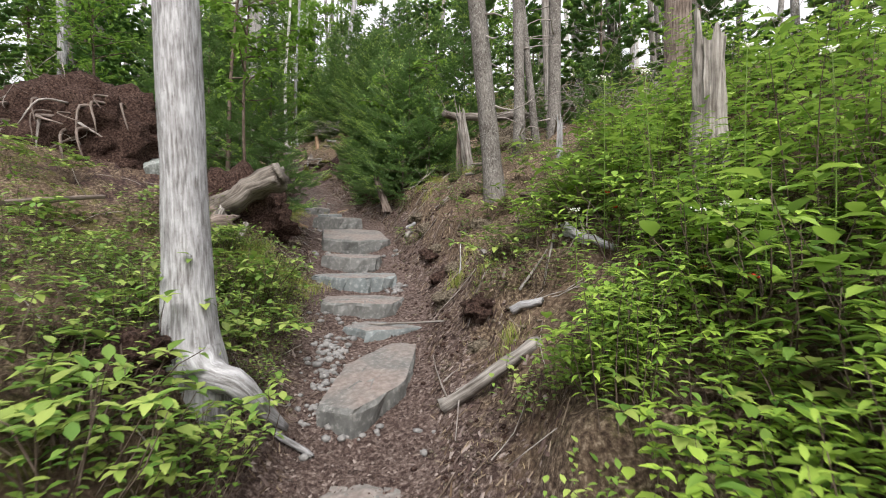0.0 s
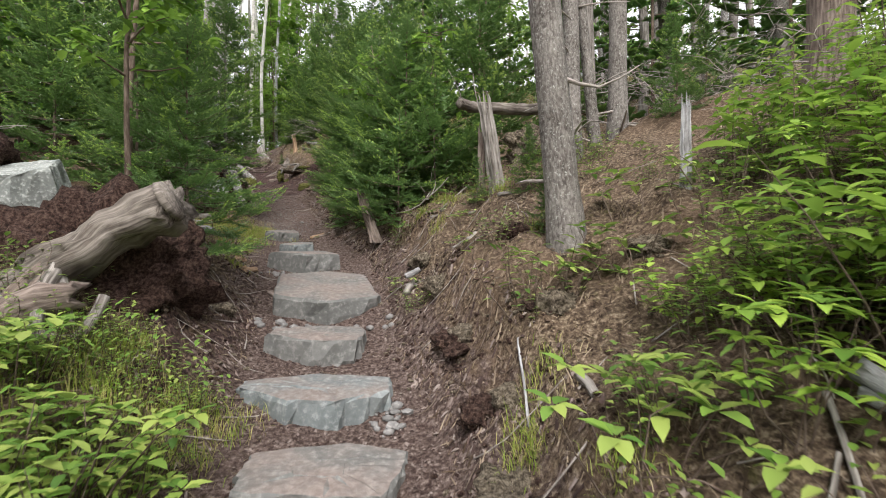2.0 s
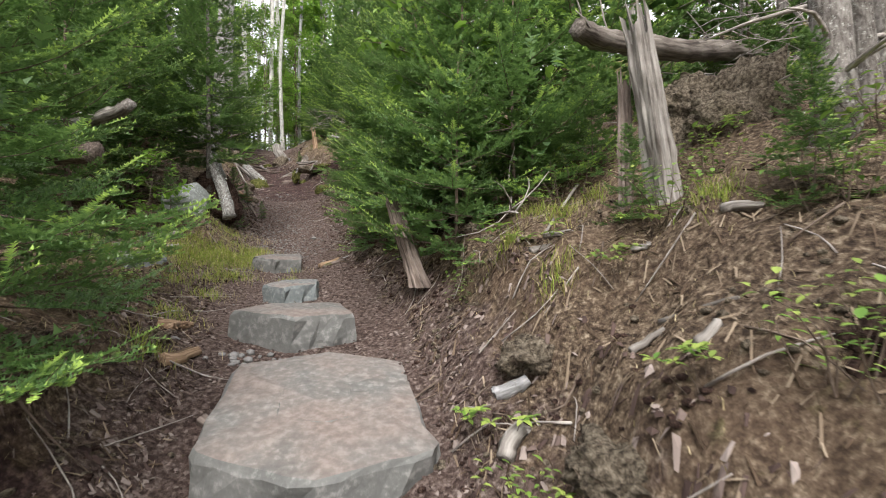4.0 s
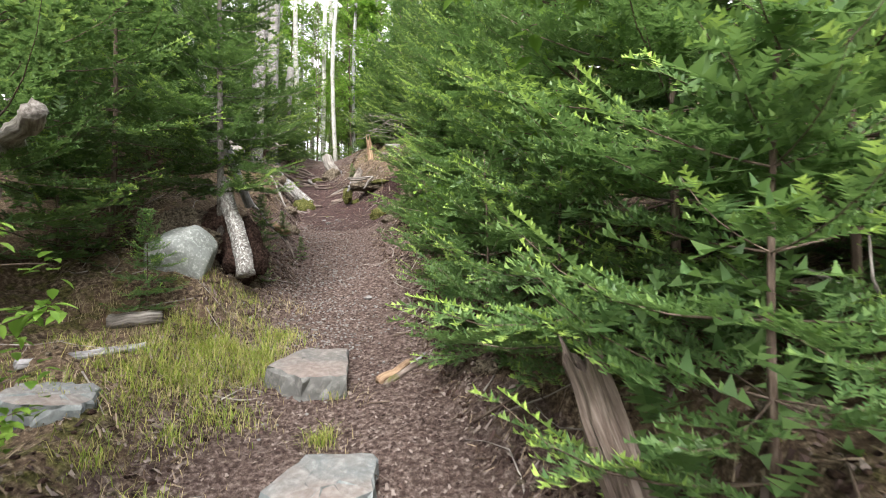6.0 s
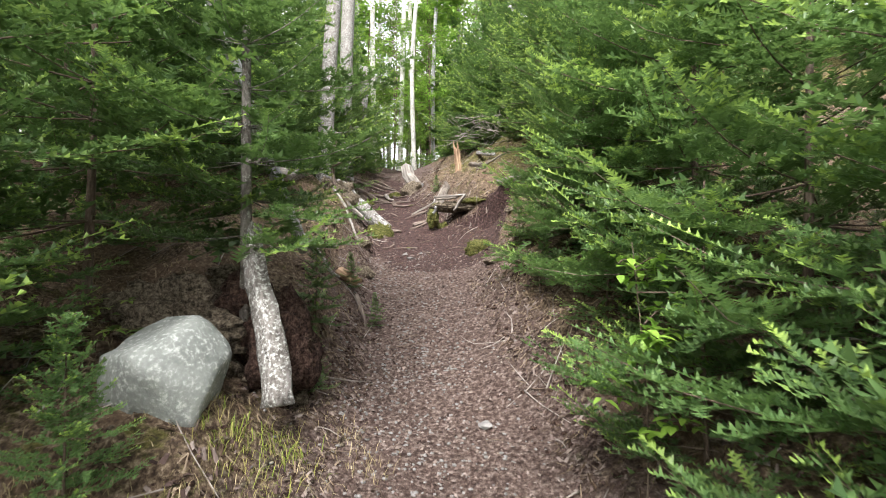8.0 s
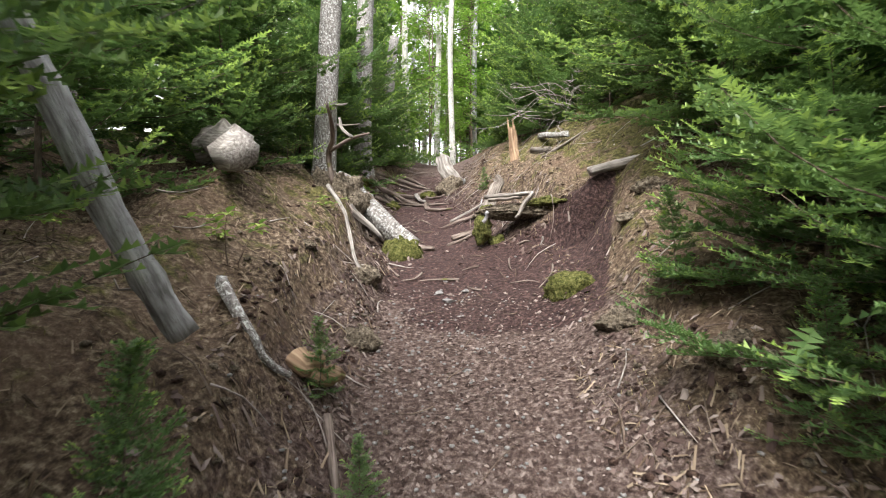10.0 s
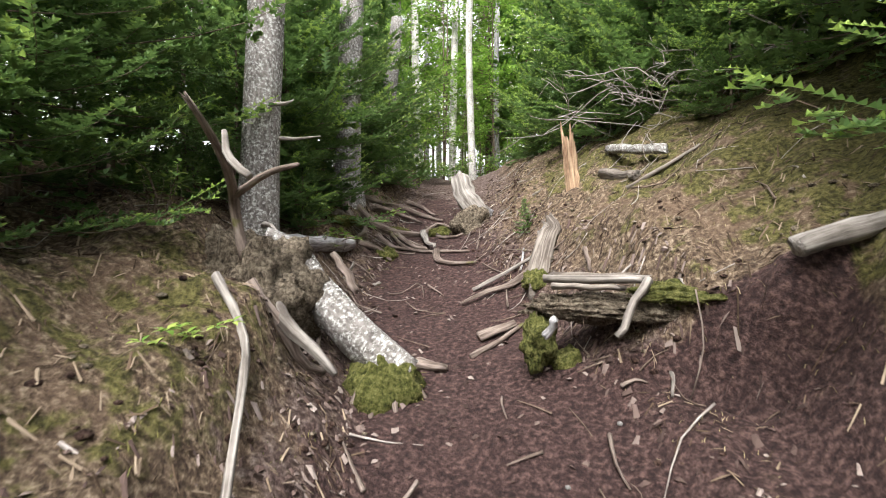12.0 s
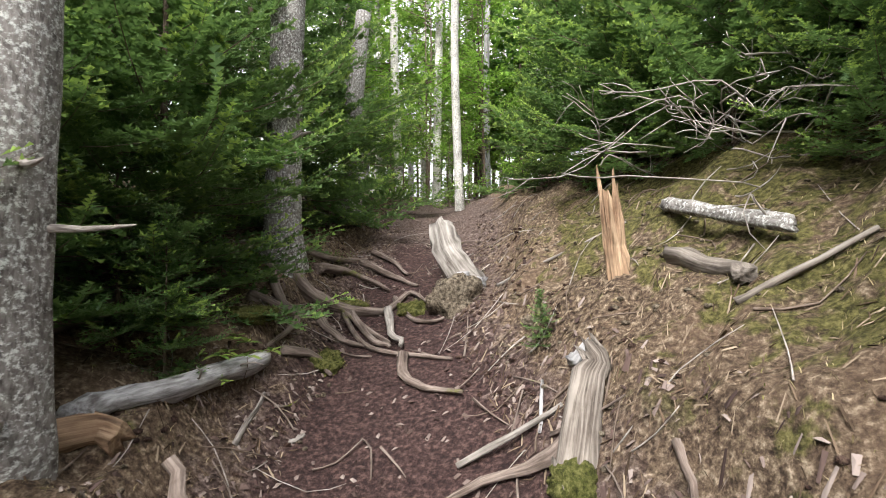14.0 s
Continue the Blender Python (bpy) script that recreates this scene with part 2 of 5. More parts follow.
M_BOULDER = rock("pale_green_grey_granite", (0.13, 0.142, 0.135), (0.3, 0.325, 0.31), (0.5, 0.52, 0.5), 6.0, 0.15)
M_PEBBLE = rock("grey_pebbles", (0.11, 0.108, 0.105), (0.24, 0.235, 0.23), (0.28, 0.275, 0.265), 5.0)
M_FIR = leafy("fir_needles", (0.066, 0.13, 0.048), (0.15, 0.25, 0.084), (0.38, 0.54, 0.125), 0.4, 0.44)
M_FIRFAR = leafy("distant_fir_needles", (0.055, 0.125, 0.04), (0.11, 0.22, 0.065), (0.24, 0.4, 0.085), 0.45, 0.3)
M_LEAF = leafy("broad_green_leaves", (0.1, 0.2, 0.035), (0.27, 0.425, 0.06), (0.35, 0.5, 0.08), 0.42, 0.42)
M_HERB = leafy("ground_cover_leaves", (0.08, 0.17, 0.03), (0.19, 0.31, 0.055), (0.30, 0.38, 0.09), 0.45, 0.35)
M_TREELEAF = leafy("young_tree_leaves", (0.09, 0.19, 0.022), (0.19, 0.34, 0.05), (0.26, 0.43, 0.07), 0.45, 0.45)
M_GRASS = leafy("grass_blades", (0.15, 0.23, 0.025), (0.29, 0.38, 0.055), (0.44, 0.40, 0.14), 0.5, 0.35)
M_MOSSFUR = leafy("moss_shoots", (0.05, 0.056, 0.014), (0.125, 0.125, 0.035), (0.22, 0.2, 0.07), 0.8, 0.2)
M_STRAW = leafy("dry_grass_blades", (0.22, 0.17, 0.09), (0.4, 0.33, 0.19), (0.5, 0.42, 0.26), 0.7, 0.2)
M_CHIPS = chips("bark_chips", (0.028, 0.018, 0.016), (0.09, 0.062, 0.054), (0.25, 0.21, 0.19))
M_ROOTLET = chips("rootlets", (0.012, 0.008, 0.006), (0.045, 0.031, 0.023), (0.15, 0.115, 0.085))
M_NEEDLES = chips("needle_litter", (0.03, 0.02, 0.013), (0.095, 0.066, 0.045), (0.28, 0.225, 0.165))

# ---- the hillside: profiles along the trail ----
PY = [-6, 0, 2.2, 3.3, 4.3, 5.6, 6.6, 7.5, 9, 10.5, 12, 13.5, 15, 16.3, 18, 20, 26, 60]
XL = [-.6, -.55, -.7, -.95, -1.15, -1.45, -1.75, -2.2, -2.65, -3.05, -3.75, -4.35, -5.2, -5.7, -6.2, -6.9, -9, -24]
XR = [.6, .3, 0, -.1, -.15, -.5, -.7, -.95, -1.6, -2.1, -2.8, -3.2, -4.1, -4.95, -5.3, -6.0, -8, -22]
ZT = [-1.9, -.15, .38, .68, .97, 1.27, 1.62, 1.8, 2.08, 2.38, 2.85, 3.3, 3.75, 4.2, 4.85, 5.4, 6.3, 7.5]
ZL1 = [-1.0, .75, 1.15, 1.15, 1.45, 2.1, 2.0, 2.05, 2.4, 3.0, 3.7, 4.2, 4.35, 4.75, 5.1, 5.6, 6.4, 7.5]
ZL3 = [-.6, 1.1, 1.7, 1.8, 2.4, 2.6, 2.5, 2.6, 3.0, 3.5, 4.0, 4.6, 5.0, 5.2, 5.5, 5.9, 6.6, 7.5]
ZR1 = [-1.0, .7, 1.15, 1.45, 1.75, 2.1, 2.35, 2.5, 2.6, 2.8, 3.3, 4.0, 4.5, 4.7, 5.3, 5.7, 6.5, 7.5]
ZR3 = [-.2, 1.5, 2.1, 2.4, 2.8, 3.0, 3.2, 3.3, 3.2, 3.4, 3.8, 4.6, 5.5, 5.7, 6.2, 6.3, 6.8, 7.5]


def profile(y):
    return [float(np.interp(y, PY, T)) for T in (XL, XR, ZT, ZL1, ZL3, ZR1, ZR3)]


def scarp(x, y, e, detail):
    """Lets the eroded edge of the bank wander in and out."""
    return max(0.0, e + (.09 * noise.noise((x * 1.1, y * 2.6, 8.8)) * min(1.0, e / .25) * min(1.0, 2.0 / (e + 1)) if detail else 0))


def gz(x, y, detail=True):
    """Height of the ground."""
    xl, xr, zt, l1, l3, r1, r3 = profile(y)
    if x < xl:
        e = xl - x
        e = scarp(x, y, e, detail)
        z = np.interp(e, [0, .12, .3, .41, .5, 1, 3, 12, 60], [zt, zt + (l1 - zt) * .14, zt + (l1 - zt) * .32, zt + (l1 - zt) * .59, zt + (l1 - zt) * .65, l1, l3, l3 + .8, l3 + 1.2])
    elif x > xr:
        e = x - xr
        e = scarp(x, y, e, detail)
        z = np.interp(e, [0, .12, .3, .41, .5, 1, 3, 12, 60], [zt, zt + (r1 - zt) * .14, zt + (r1 - zt) * .32, zt + (r1 - zt) * .59, zt + (r1 - zt) * .65, r1, r3, r3 + 1.6, r3 + 2.4])
    else:
        e = 0
        u = (x - xl) / (xr - xl)
        z = zt - 0.05 * math.sin(math.pi * u)
    pit = np.clip((x + 3.9) / .3, 0, 1) * np.clip((-2.7 - x) / .3, 0, 1) * np.clip((y - 12.3) / .7, 0, 1) * np.clip((14.12 + .08 * math.sin(x * 9) - y) / .1, 0, 1)
    z = z + (min(z, zt + .06) - z) * pit
    if detail:
        k = min(1.0, e / 0.5)
        z += (0.02 + 0.10 * k) * noise.noise((x * 1.3, y * 1.3, 3.1)) + (0.015 + 0.05 * k) * noise.noise((x * 4.1, y * 4.1, 7.7)) + (0.012 + 0.03 * k) * noise.noise((x * 12, y * 12, 1.2))
        z += k * 0.09 * (0.35 - abs(noise.noise((x * 2.3 + 9, y * 2.3, 4.4))))
    return float(z)


def make_ground():
    def axis(a, b, step, lo, hi, grow=1.22):
        c = list(np.arange(a, b, step))
        s = step
        while c[0] > lo:
            s *= grow
            c.insert(0, c[0] - s)
        s = step
        while c[-1] < hi:
            s *= grow
            c.append(c[-1] + s)
        return c
    xs, ys = axis(-7.2, 2.2, 0.055, -400, 400), axis(0.3, 19.5, 0.055, -400, 400)
    V, T, P, S = [], [], [], []
    for y in ys:
        xl, xr = profile(y)[:2]
        for x in xs:
            V.append((x, y, gz(x, y)))
            e = max(xl - x, x - xr)
            t = float(np.interp(e, [-.1, .02, .3, .55], [1, .8, .45, 0]))
            T.append(t)
            wetter = float(np.interp(y, [12.3, 13.3, 17, 18.5], [0, 1, 1, .2]))
            pit = 1.0 if (-3.9 < x < -2.75 and 12.7 < y < 14.2) else 0.0
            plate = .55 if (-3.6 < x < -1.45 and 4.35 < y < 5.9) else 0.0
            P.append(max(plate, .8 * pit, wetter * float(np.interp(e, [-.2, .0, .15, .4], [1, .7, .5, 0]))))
            side = 0.45 if x < xl else 0.3
            far = float(np.interp(y, [-1, 5, 8, 12, 20], [.3, .15, .22, .28, .36]))
            # extra moss on the upper right bank also paints in the firs' shade
            S.append(far - (.16 if x < xl and y > 10 else 0) + (0.34 if (x > xr and 13.5 < y < 17.5 and e > .7) else 0) + side * (0.3 + noise.noise((x * .8, y * .8, 5.5))))
    w = len(xs)
    F = [(j * w + i, j * w + i + 1, (j + 1) * w + i + 1, (j + 1) * w + i) for j in range(len(ys) - 1) for i in range(w - 1)]
    me = bpy.data.meshes.new("ground")
    me.from_pydata(V, [], F)
    for name, vals in (("trail", T), ("peat", P), ("moss", S)):
        me.attributes.new(name, "FLOAT", "POINT").data.foreach_set("value", vals)
    me.polygons.foreach_set("use_smooth", [True] * len(me.polygons))
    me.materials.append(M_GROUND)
    return tagged(new("ground", me), "sloping forest floor with a worn reddish dirt trail between banks", "ground", "", "structure")


make_ground()


# ---- builders ----
def shoot_needles(mb, o, vec, up, r, gap, nlen, nwid, age):
    """One finger-like shoot: two flat ranks of needles and a half rank on top, young towards its end."""
    l = np.linalg.norm(vec)
    td = vec / (l + 1e-9)
    sd = unit(np.cross(td, up))
    top = np.cross(sd, td)
    n = max(4, int(l / gap))
    for sg, lift, k in ((-1, .22, n), (1, .22, n), (0, .9, max(2, n // 2))):
        s = (np.arange(k) + r.uniform(0, 1)) / k
        nd = td * .42 + sd * sg + top * lift + r.normal(0, .1, (k, 3))
        if sg == 0:
            nd = nd + np.outer(r.normal(0, .45, k), sd)
        ln = (nlen * np.minimum(1, .6 + 1.6 * s) * np.minimum(1, .55 + 2.5 * (1 - s)) * r.uniform(.85, 1.1, k))[:, None]
        base = o + np.outer(s, vec)
        fresh = np.clip((s - .25) * 1.7, 0, 1) * age
        mb.tris(np.stack([base - td * nwid, base + td * nwid, base + nd * ln], 1), np.clip(fresh, 0, 1))


def spray(mb, wood_mb, p0, d, L, r, twig_gap, gap, nlen, nwid, sag):
    """One fir branch: an axis that sags and turns up at its end, with pairs of side shoots in one flat layer."""
    d = unit(d)
    side = unit(np.cross(d, (0, 0, 1)))
    up = np.cross(side, d)
    roll = r.normal(0, .22)
    side, up = side * math.cos(roll) + up * math.sin(roll), up * math.cos(roll) - side * math.sin(roll)
    ts = np.linspace(0, 1, 6)
    bend = r.normal(0, .06)
    axis = p0 + np.outer(ts * L, d) + np.outer((-sag * ts + (sag + .1) * ts ** 3) * L, up) + np.outer(bend * L * ts ** 2, side)
    tube(wood_mb, axis, [0.004 * L + 0.0015, 0.001], 3, 0, cap=False)
    age = r.uniform(.4, 1.25)
    shoot_needles(mb, axis[3], axis[5] - axis[3] + up * .02, up, r, gap, nlen, nwid, age)
    s = L * .22
    while s < L * .985:
        u = s / L
        o = np.array([np.interp(u, ts, axis[:, i]) for i in range(3)])
        for sg in (-1, 1):
            l = (0.055 + .34 * min(L - s, .62)) * r.uniform(.7, 1.2) * min(1, .45 + u * 1.6)
            td = unit(d * r.uniform(.7, .95) + side * sg * r.uniform(.6, .85) + up * r.normal(.12, .16))
            a = age * (.35 + .65 * u) * r.uniform(.6, 1.2)
            shoot_needles(mb, o, td * l, up, r, gap, nlen, nwid, a)
            if l > .12:
                q = .3
                while q < .9:
                    for sg2 in (-1, 1):
                        l2 = (.035 + .38 * l * (1 - q)) * r.uniform(.75, 1.2)
                        td2 = unit(td * .8 + unit(np.cross(td, up)) * sg2 * .72 + up * r.normal(.1, .16))
                        shoot_needles(mb, o + td * l * q, td2 * l2, up, r, gap, nlen, nwid, a)
                    q += max(.22, twig_gap / l)
        s += twig_gap * r.uniform(.8, 1.25)


def fir(H, R, seed, grade="mid", bare=0.06, bark=None, lean=0.0, shape=0.85, top=1.0, trunk=1.0):
    """A young fir: tapered trunk, whorls of layered branches with upturned ends, old needles near the stem."""
    r = np.random.default_rng(seed)
    root = new("fir_tree")
    tw, cr = MB(), MB()
    pts = curve([(0, 0, -.15), (r.normal(0, .02), r.normal(0, .02), H * .4), (lean, r.normal(0, .03), H)], 8)
    tube(tw, pts, [(0.007 * H + .005) * trunk, 0.004], 7, 0.1, r=r)
    step, twig_gap, gap, nlen, nwid = {"fine": (.165, .062, .0135, .0215, .0068), "mid": (.2, .085, .025, .026, .0122), "far": (.33, .2, .075, .07, .038)}[grade]
    h = bare * H + 0.04
    while h < H * 0.97:
        u = h / H
        c = np.array([np.interp(h, pts[:, 2], pts[:, i]) for i in range(3)])
        Lm = R * (1 - u) ** shape * min(1, 0.75 + (u - bare) * 1.6) + 0.07
        coarse = 1.0 if h < 2.1 or grade == "far" else 1.25
        nb = max(4, int((6.5 if grade != "far" else 6) * (0.6 + 0.5 * (1 - u))))
        a0 = r.uniform(0, 6.28)
        for k in range(nb):
            a = a0 + k * 6.283 / nb + r.normal(0, .22)
            L = Lm * r.uniform(0.55, 1.18)
            rise = np.interp(u, [0, .15, .5, 1], [-.02, .12, .32, 1.0]) + r.normal(0, .12)
            spray(cr, tw, c, (math.cos(a), math.sin(a), rise), L, r, twig_gap * coarse, gap * coarse, nlen, nwid * coarse, np.interp(u, [0, .6, 1], [.22, .12, 0]))
        for _ in range(0 if grade == "far" else 14):
            a, q = r.uniform(0, 6.28), Lm * r.uniform(.08, .5)
            o = c + np.array([math.cos(a) * q, math.sin(a) * q, r.normal(0, .07)])
            shoot_needles(cr, o, unit(r.normal(0, 1, 3) * (1, 1, .4)) * .16, np.array([0, 0, 1.0]), r, .03, .045, .016, 0)
        h += step * r.uniform(0.75, 1.25) * (0.7 + .5 * (1 - u))
    part("trunk", tw, bark or M_TWIG, root, "thin brown trunk and twigs")
    part("crown", cr, M_FIRFAR if grade == "far" else M_FIR, root, "flat sprays of green needles")
    return root


LEAF_U = np.array([0, .3, .65, 1.0])
LEAF_W = np.array([.1, .95, .8, 0.02])


def leaf(mb, base, d, up, L, W, r, tip=None, curl=0.25):
    """A pointed blade folded along its midrib and curling down."""
    d = unit(d)
    s = unit(np.cross(d, up))
    n = np.cross(s, d)
    c = base + np.outer(LEAF_U * L, d) - np.outer(curl * L * LEAF_U ** 2, n)
    w = np.outer(LEAF_W * W / 2, s) + np.outer(LEAF_W * W * 0.16, n)
    w2 = -np.outer(LEAF_W * W / 2, s) + np.outer(LEAF_W * W * 0.16, n)
    V = np.concatenate([c, c + w, c + w2])
    F = []
    for i in range(3):
        F += [(i, i + 1, 5 + i, 4 + i), (i + 1, i, 8 + i, 9 + i)]
    mb.add(V, F, None, np.full(12, r.uniform(0, 1) if tip is None else tip))


def shrub(name, label, H, spread, stems, leaves, L, W, seed, mat_leaf, whorl=False, stemmat=None):
    r = np.random.default_rng(seed)
    root = tagged(new(name), label, "shrub" if H > .3 else "plant")
    st, lf = MB(), MB()
    for _ in range(stems):
        a, q = r.uniform(0, 6.28), spread * math.sqrt(r.uniform(0, 1))
        b = np.array([math.cos(a) * q * .55, math.sin(a) * q * .55, -.06])
        h = H * r.uniform(0.55, 1.1)
        tp = np.array([math.cos(a) * q * 1.15 + r.normal(0, .05), math.sin(a) * q * 1.15 + r.normal(0, .05), h])
        pts = curve([b, (b + tp) / 2 + r.normal(0, .03, 3), tp], 4)
        tube(st, pts, [0.003 + .003 * H, .0012], 3, 0, cap=False)
        for k in range(leaves):
            u = 1 - 0.85 * (k / leaves) ** 1.1
            if whorl:
                u = 1 if k < 6 else (0.62 if k < 10 else .38)
            p = np.array([np.interp(u, np.linspace(0, 1, 4), pts[:, i]) for i in range(3)])
            az = k * 2.4 + r.normal(0, .35) if not whorl else k * 1.05 + r.normal(0, .2)
            d = np.array([math.cos(az), math.sin(az), r.uniform(-.1, .45) + (.5 if k == 0 else 0)])
            sz = r.uniform(.65, 1.15) * (0.75 + .25 * u)
            leaf(lf, p + unit(d) * L * .12, d, (0, 0, 1), L * sz, W * sz, r, curl=r.uniform(.1, .4))
    tagged(part("stalk", st, stemmat or M_TWIG, root), kind="stuff")
    tagged(part("foliage", lf, mat_leaf, root), kind="stuff")
    return root


def place(ob, x, y, s=1.0, rz=0.0, dz=0.0, rx=0.0, ry=0.0, z=None):
    return pose(x, y, (gz(x, y) if z is None else z) + dz, rx, ry, rz) @ Matrix.Diagonal((s, s, s, 1))


def trunk_tree(x, y, H, r0, r1, lx=0.0, ly=0.0, bark=None, label="", seed=1, stubs=8, name="dead_tree", bend=.06, flare=1.5, crown=None, jag=0.0, stublen=.35, seg=12, near=False):
    """A standing trunk with flared foot, uneven skin and broken branch stubs."""
    r = np.random.default_rng(seed)
    root = tagged(new(name), label, "tree")
    root.matrix_world = pose(x, y, gz(x, y, False))
    mb = MB()
    ctrl = [(0, 0, -.35), (0, 0, .0), (lx * .25 + r.normal(0, bend), ly * .25 + r.normal(0, bend), H * .3), (lx * .6 + r.normal(0, bend), ly * .6 + r.normal(0, bend), H * .65), (lx, ly, H)]
    n = max(10, int(H / .16))
    pts = curve(ctrl, n)
    hs = np.clip(pts[:, 2], 0, None)
    rad = r0 + (r1 - r0) * hs / H + r0 * (flare - 1) * np.exp(-hs / .16)
    tube(mb, pts, rad, seg, 0.06, jag, r=r)
    part("trunk", mb, bark or M_DEAD, root)
    if stubs:
        sb = MB()
        for _ in range(stubs):
            if near:
                sb = MB()
            i = r.integers(int(n * .15), n - 1)
            a = r.uniform(0, 6.28)
            L = stublen * r.uniform(.25, 1.4)
            d = np.array([math.cos(a), math.sin(a), r.uniform(-.25, .45)])
            p = pts[i] + d * rad[i] * .6
            q = curve([p, p + d * L * .5 + r.normal(0, .03, 3), p + d * L + np.array([0, 0, r.normal(-.03, .06)])], 5)
            tube(sb, q, [max(.006, rad[i] * .16), .003], 5, 0.1, r=r)
            if near:
                part("branch_stub", sb, M_GREYTWIG, root)
        if not near:
            tagged(part("dead_twig", sb, M_GREYTWIG, root), kind="stuff")
    return root


def limb(name, pts, radii, material, label, category, seed=1, seg=11, rough=.26, jag=0.0, n=None, ground=True, twigs=0, parts_end=None, group=""):
    """A fallen log, stick or root lying on the ground: pts are (x, y, height above the ground)."""
    r = np.random.default_rng(seed)
    P = np.array([(x, y, (gz(x, y) if ground else 0) + h) for x, y, h in pts])
    L = np.linalg.norm(np.diff(P, axis=0), axis=1).sum()
    n = n or int(max(6, min(40, L / .06)))
    c = curve(P, n)
    rad = float(np.max(radii))
    wob = np.stack([np.interp(np.linspace(0, 1, n), np.linspace(0, 1, 6), r.normal(0, rad * .3, 6)) for _ in range(3)], 1)
    c = c + wob * (1, 1, .5)
    root = tagged(new(name), label, category, group)
    root.matrix_world = Matrix.Translation(c[0])
    mb = MB()
    tube(mb, c - c[0], radii, seg, rough, jag, r=r)
    part("wood", mb, material, root)
    if twigs:
        for _ in range(twigs):
            tb = MB()
            i = r.integers(1, n - 1)
            d = unit(r.normal(0, 1, 3) + np.array([0, 0, .5]))
            l = r.uniform(.08, .35)
            tube(tb, curve([c[i] - c[0], c[i] - c[0] + d * l * .5 + r.normal(0, .02, 3), c[i] - c[0] + d * l], 4), [.006, .002], 4, r=r)
            part("side_twig", tb, M_GREYTWIG, root)
    return root


def slab(name, x, y, z, w, d, h, rz, seed, material, label, tilt=(0, 0), rnd=3.2, jit=.09):
    """A rough flagstone with a worn top, chipped edges and a broken front."""
    r = np.random.default_rng(seed)
    n_cor = int(r.integers(5, 8)) if rnd > 3 else int(r.integers(7, 10))
    ca = np.linspace(0, 2 * math.pi, n_cor, endpoint=False) + r.uniform(-.22, .22, n_cor) + math.pi / 4
    cc, cs = np.cos(ca), np.sin(ca)
    ck = (np.abs(cc) ** (rnd * 2) + np.abs(cs) ** (rnd * 2)) ** (-.5 / rnd) * (1 + r.normal(0, jit * .5, n_cor))
    cor = np.stack([cc * ck * w / 2, cs * ck * d / 2], 1)
    per = 5
    out = np.concatenate([cor[i] + (np.linspace(0, 1, per, endpoint=False)[:, None]) * (cor[(i + 1) % n_cor] - cor[i]) for i in range(n_cor)])
    seg = len(out)
    out = out * (1 + r.normal(0, .012, (seg, 1)))
    V, F = [], []
    for f, zz, wob in ((1.03, -h, .02), (1.02, -h * .55, .02), (1.0, -.022, .012), (.972, -.003, .006), (.7, .004, .006), (.35, .002, .006)):
        rad = out * f
        V.append(np.column_stack([rad + r.normal(0, wob * .6, (seg, 2)), np.full(seg, zz) + r.normal(0, wob * .45, seg)]))
    V = np.concatenate(V)
    for i in range(5):
        for j in range(seg):
            q = (j + 1) % seg
            F.append((i * seg + j, i * seg + q, (i + 1) * seg + q, (i + 1) * seg + j))
    F.append(tuple(range(5 * seg, 6 * seg)))
    mb = MB()
    mb.add(V, F)
    ob = thing(name, mb, material, label, "stone step" if "step" in name else "stone", "stone steps of the trail" if "step" in name else "", smooth=False)
    ob.matrix_world = pose(x, y, z, tilt[0], tilt[1], rz)
    return ob


def boulder(name, x, y, z, sx, sy, sz, rz, seed, material, label, lump=.22, ry=0):
    r = np.random.default_rng(seed)
    bm = bmesh.new()
    bmesh.ops.create_icosphere(bm, subdivisions=4, radius=1)
    planes = [(Vector(unit(r.normal(0, 1, 3))), r.uniform(.52, .8)) for _ in range(14)]
    off = r.uniform(0, 30, 3)
    for v in bm.verts:
        p = v.co.copy()
        for n, dd in planes:
            e = p.dot(n) - dd
            if e > 0:
                p -= n * e * .97
        p *= 1 + lump * .5 * noise.noise(p * 1.6 + Vector(off)) + .035 * noise.noise(p * 7 + Vector(off))
        v.co = (p.x * sx, p.y * sy, p.z * sz)
    me = bpy.data.meshes.new(name)
    bm.to_mesh(me)
    bm.free()
    me.polygons.foreach_set("use_smooth", [True] * len(me.polygons))
    me.materials.append(material)
    ob = tagged(new(name, me), label, "boulder" if sx > .2 else "stone")
    ob.matrix_world = pose(x, y, z, 0, ry, rz)
    return ob


# ---- the stone steps ----
STEPS = [
    # x, y, top, width, depth, thickness, turn, blue-grey
    (-.34, 2.22, .34, .5, .4, .22, -12, 0), (-.42, 3.1, .66, .46, 1.05, .3, -9, 0), (-.45, 3.82, .82, .6, .36, .22, -4, 1),
    (-.68, 4.24, .98, .68, .46, .2, 3, 0), (-.86, 4.86, 1.15, .78, .44, .24, -4, 1), (-.98, 5.5, 1.33, .64, .4, .22, 2, 0),
    (-1.14, 6.38, 1.59, .8, 1.05, .22, 14, 0), (-1.5, 7.2, 1.85, .66, .5, .24, 14, 0), (-1.78, 7.95, 1.95, .36, .4, .2, 10, 1), (-2.22, 8.9, 2.13, .42, .55, .2, 16, 0)]
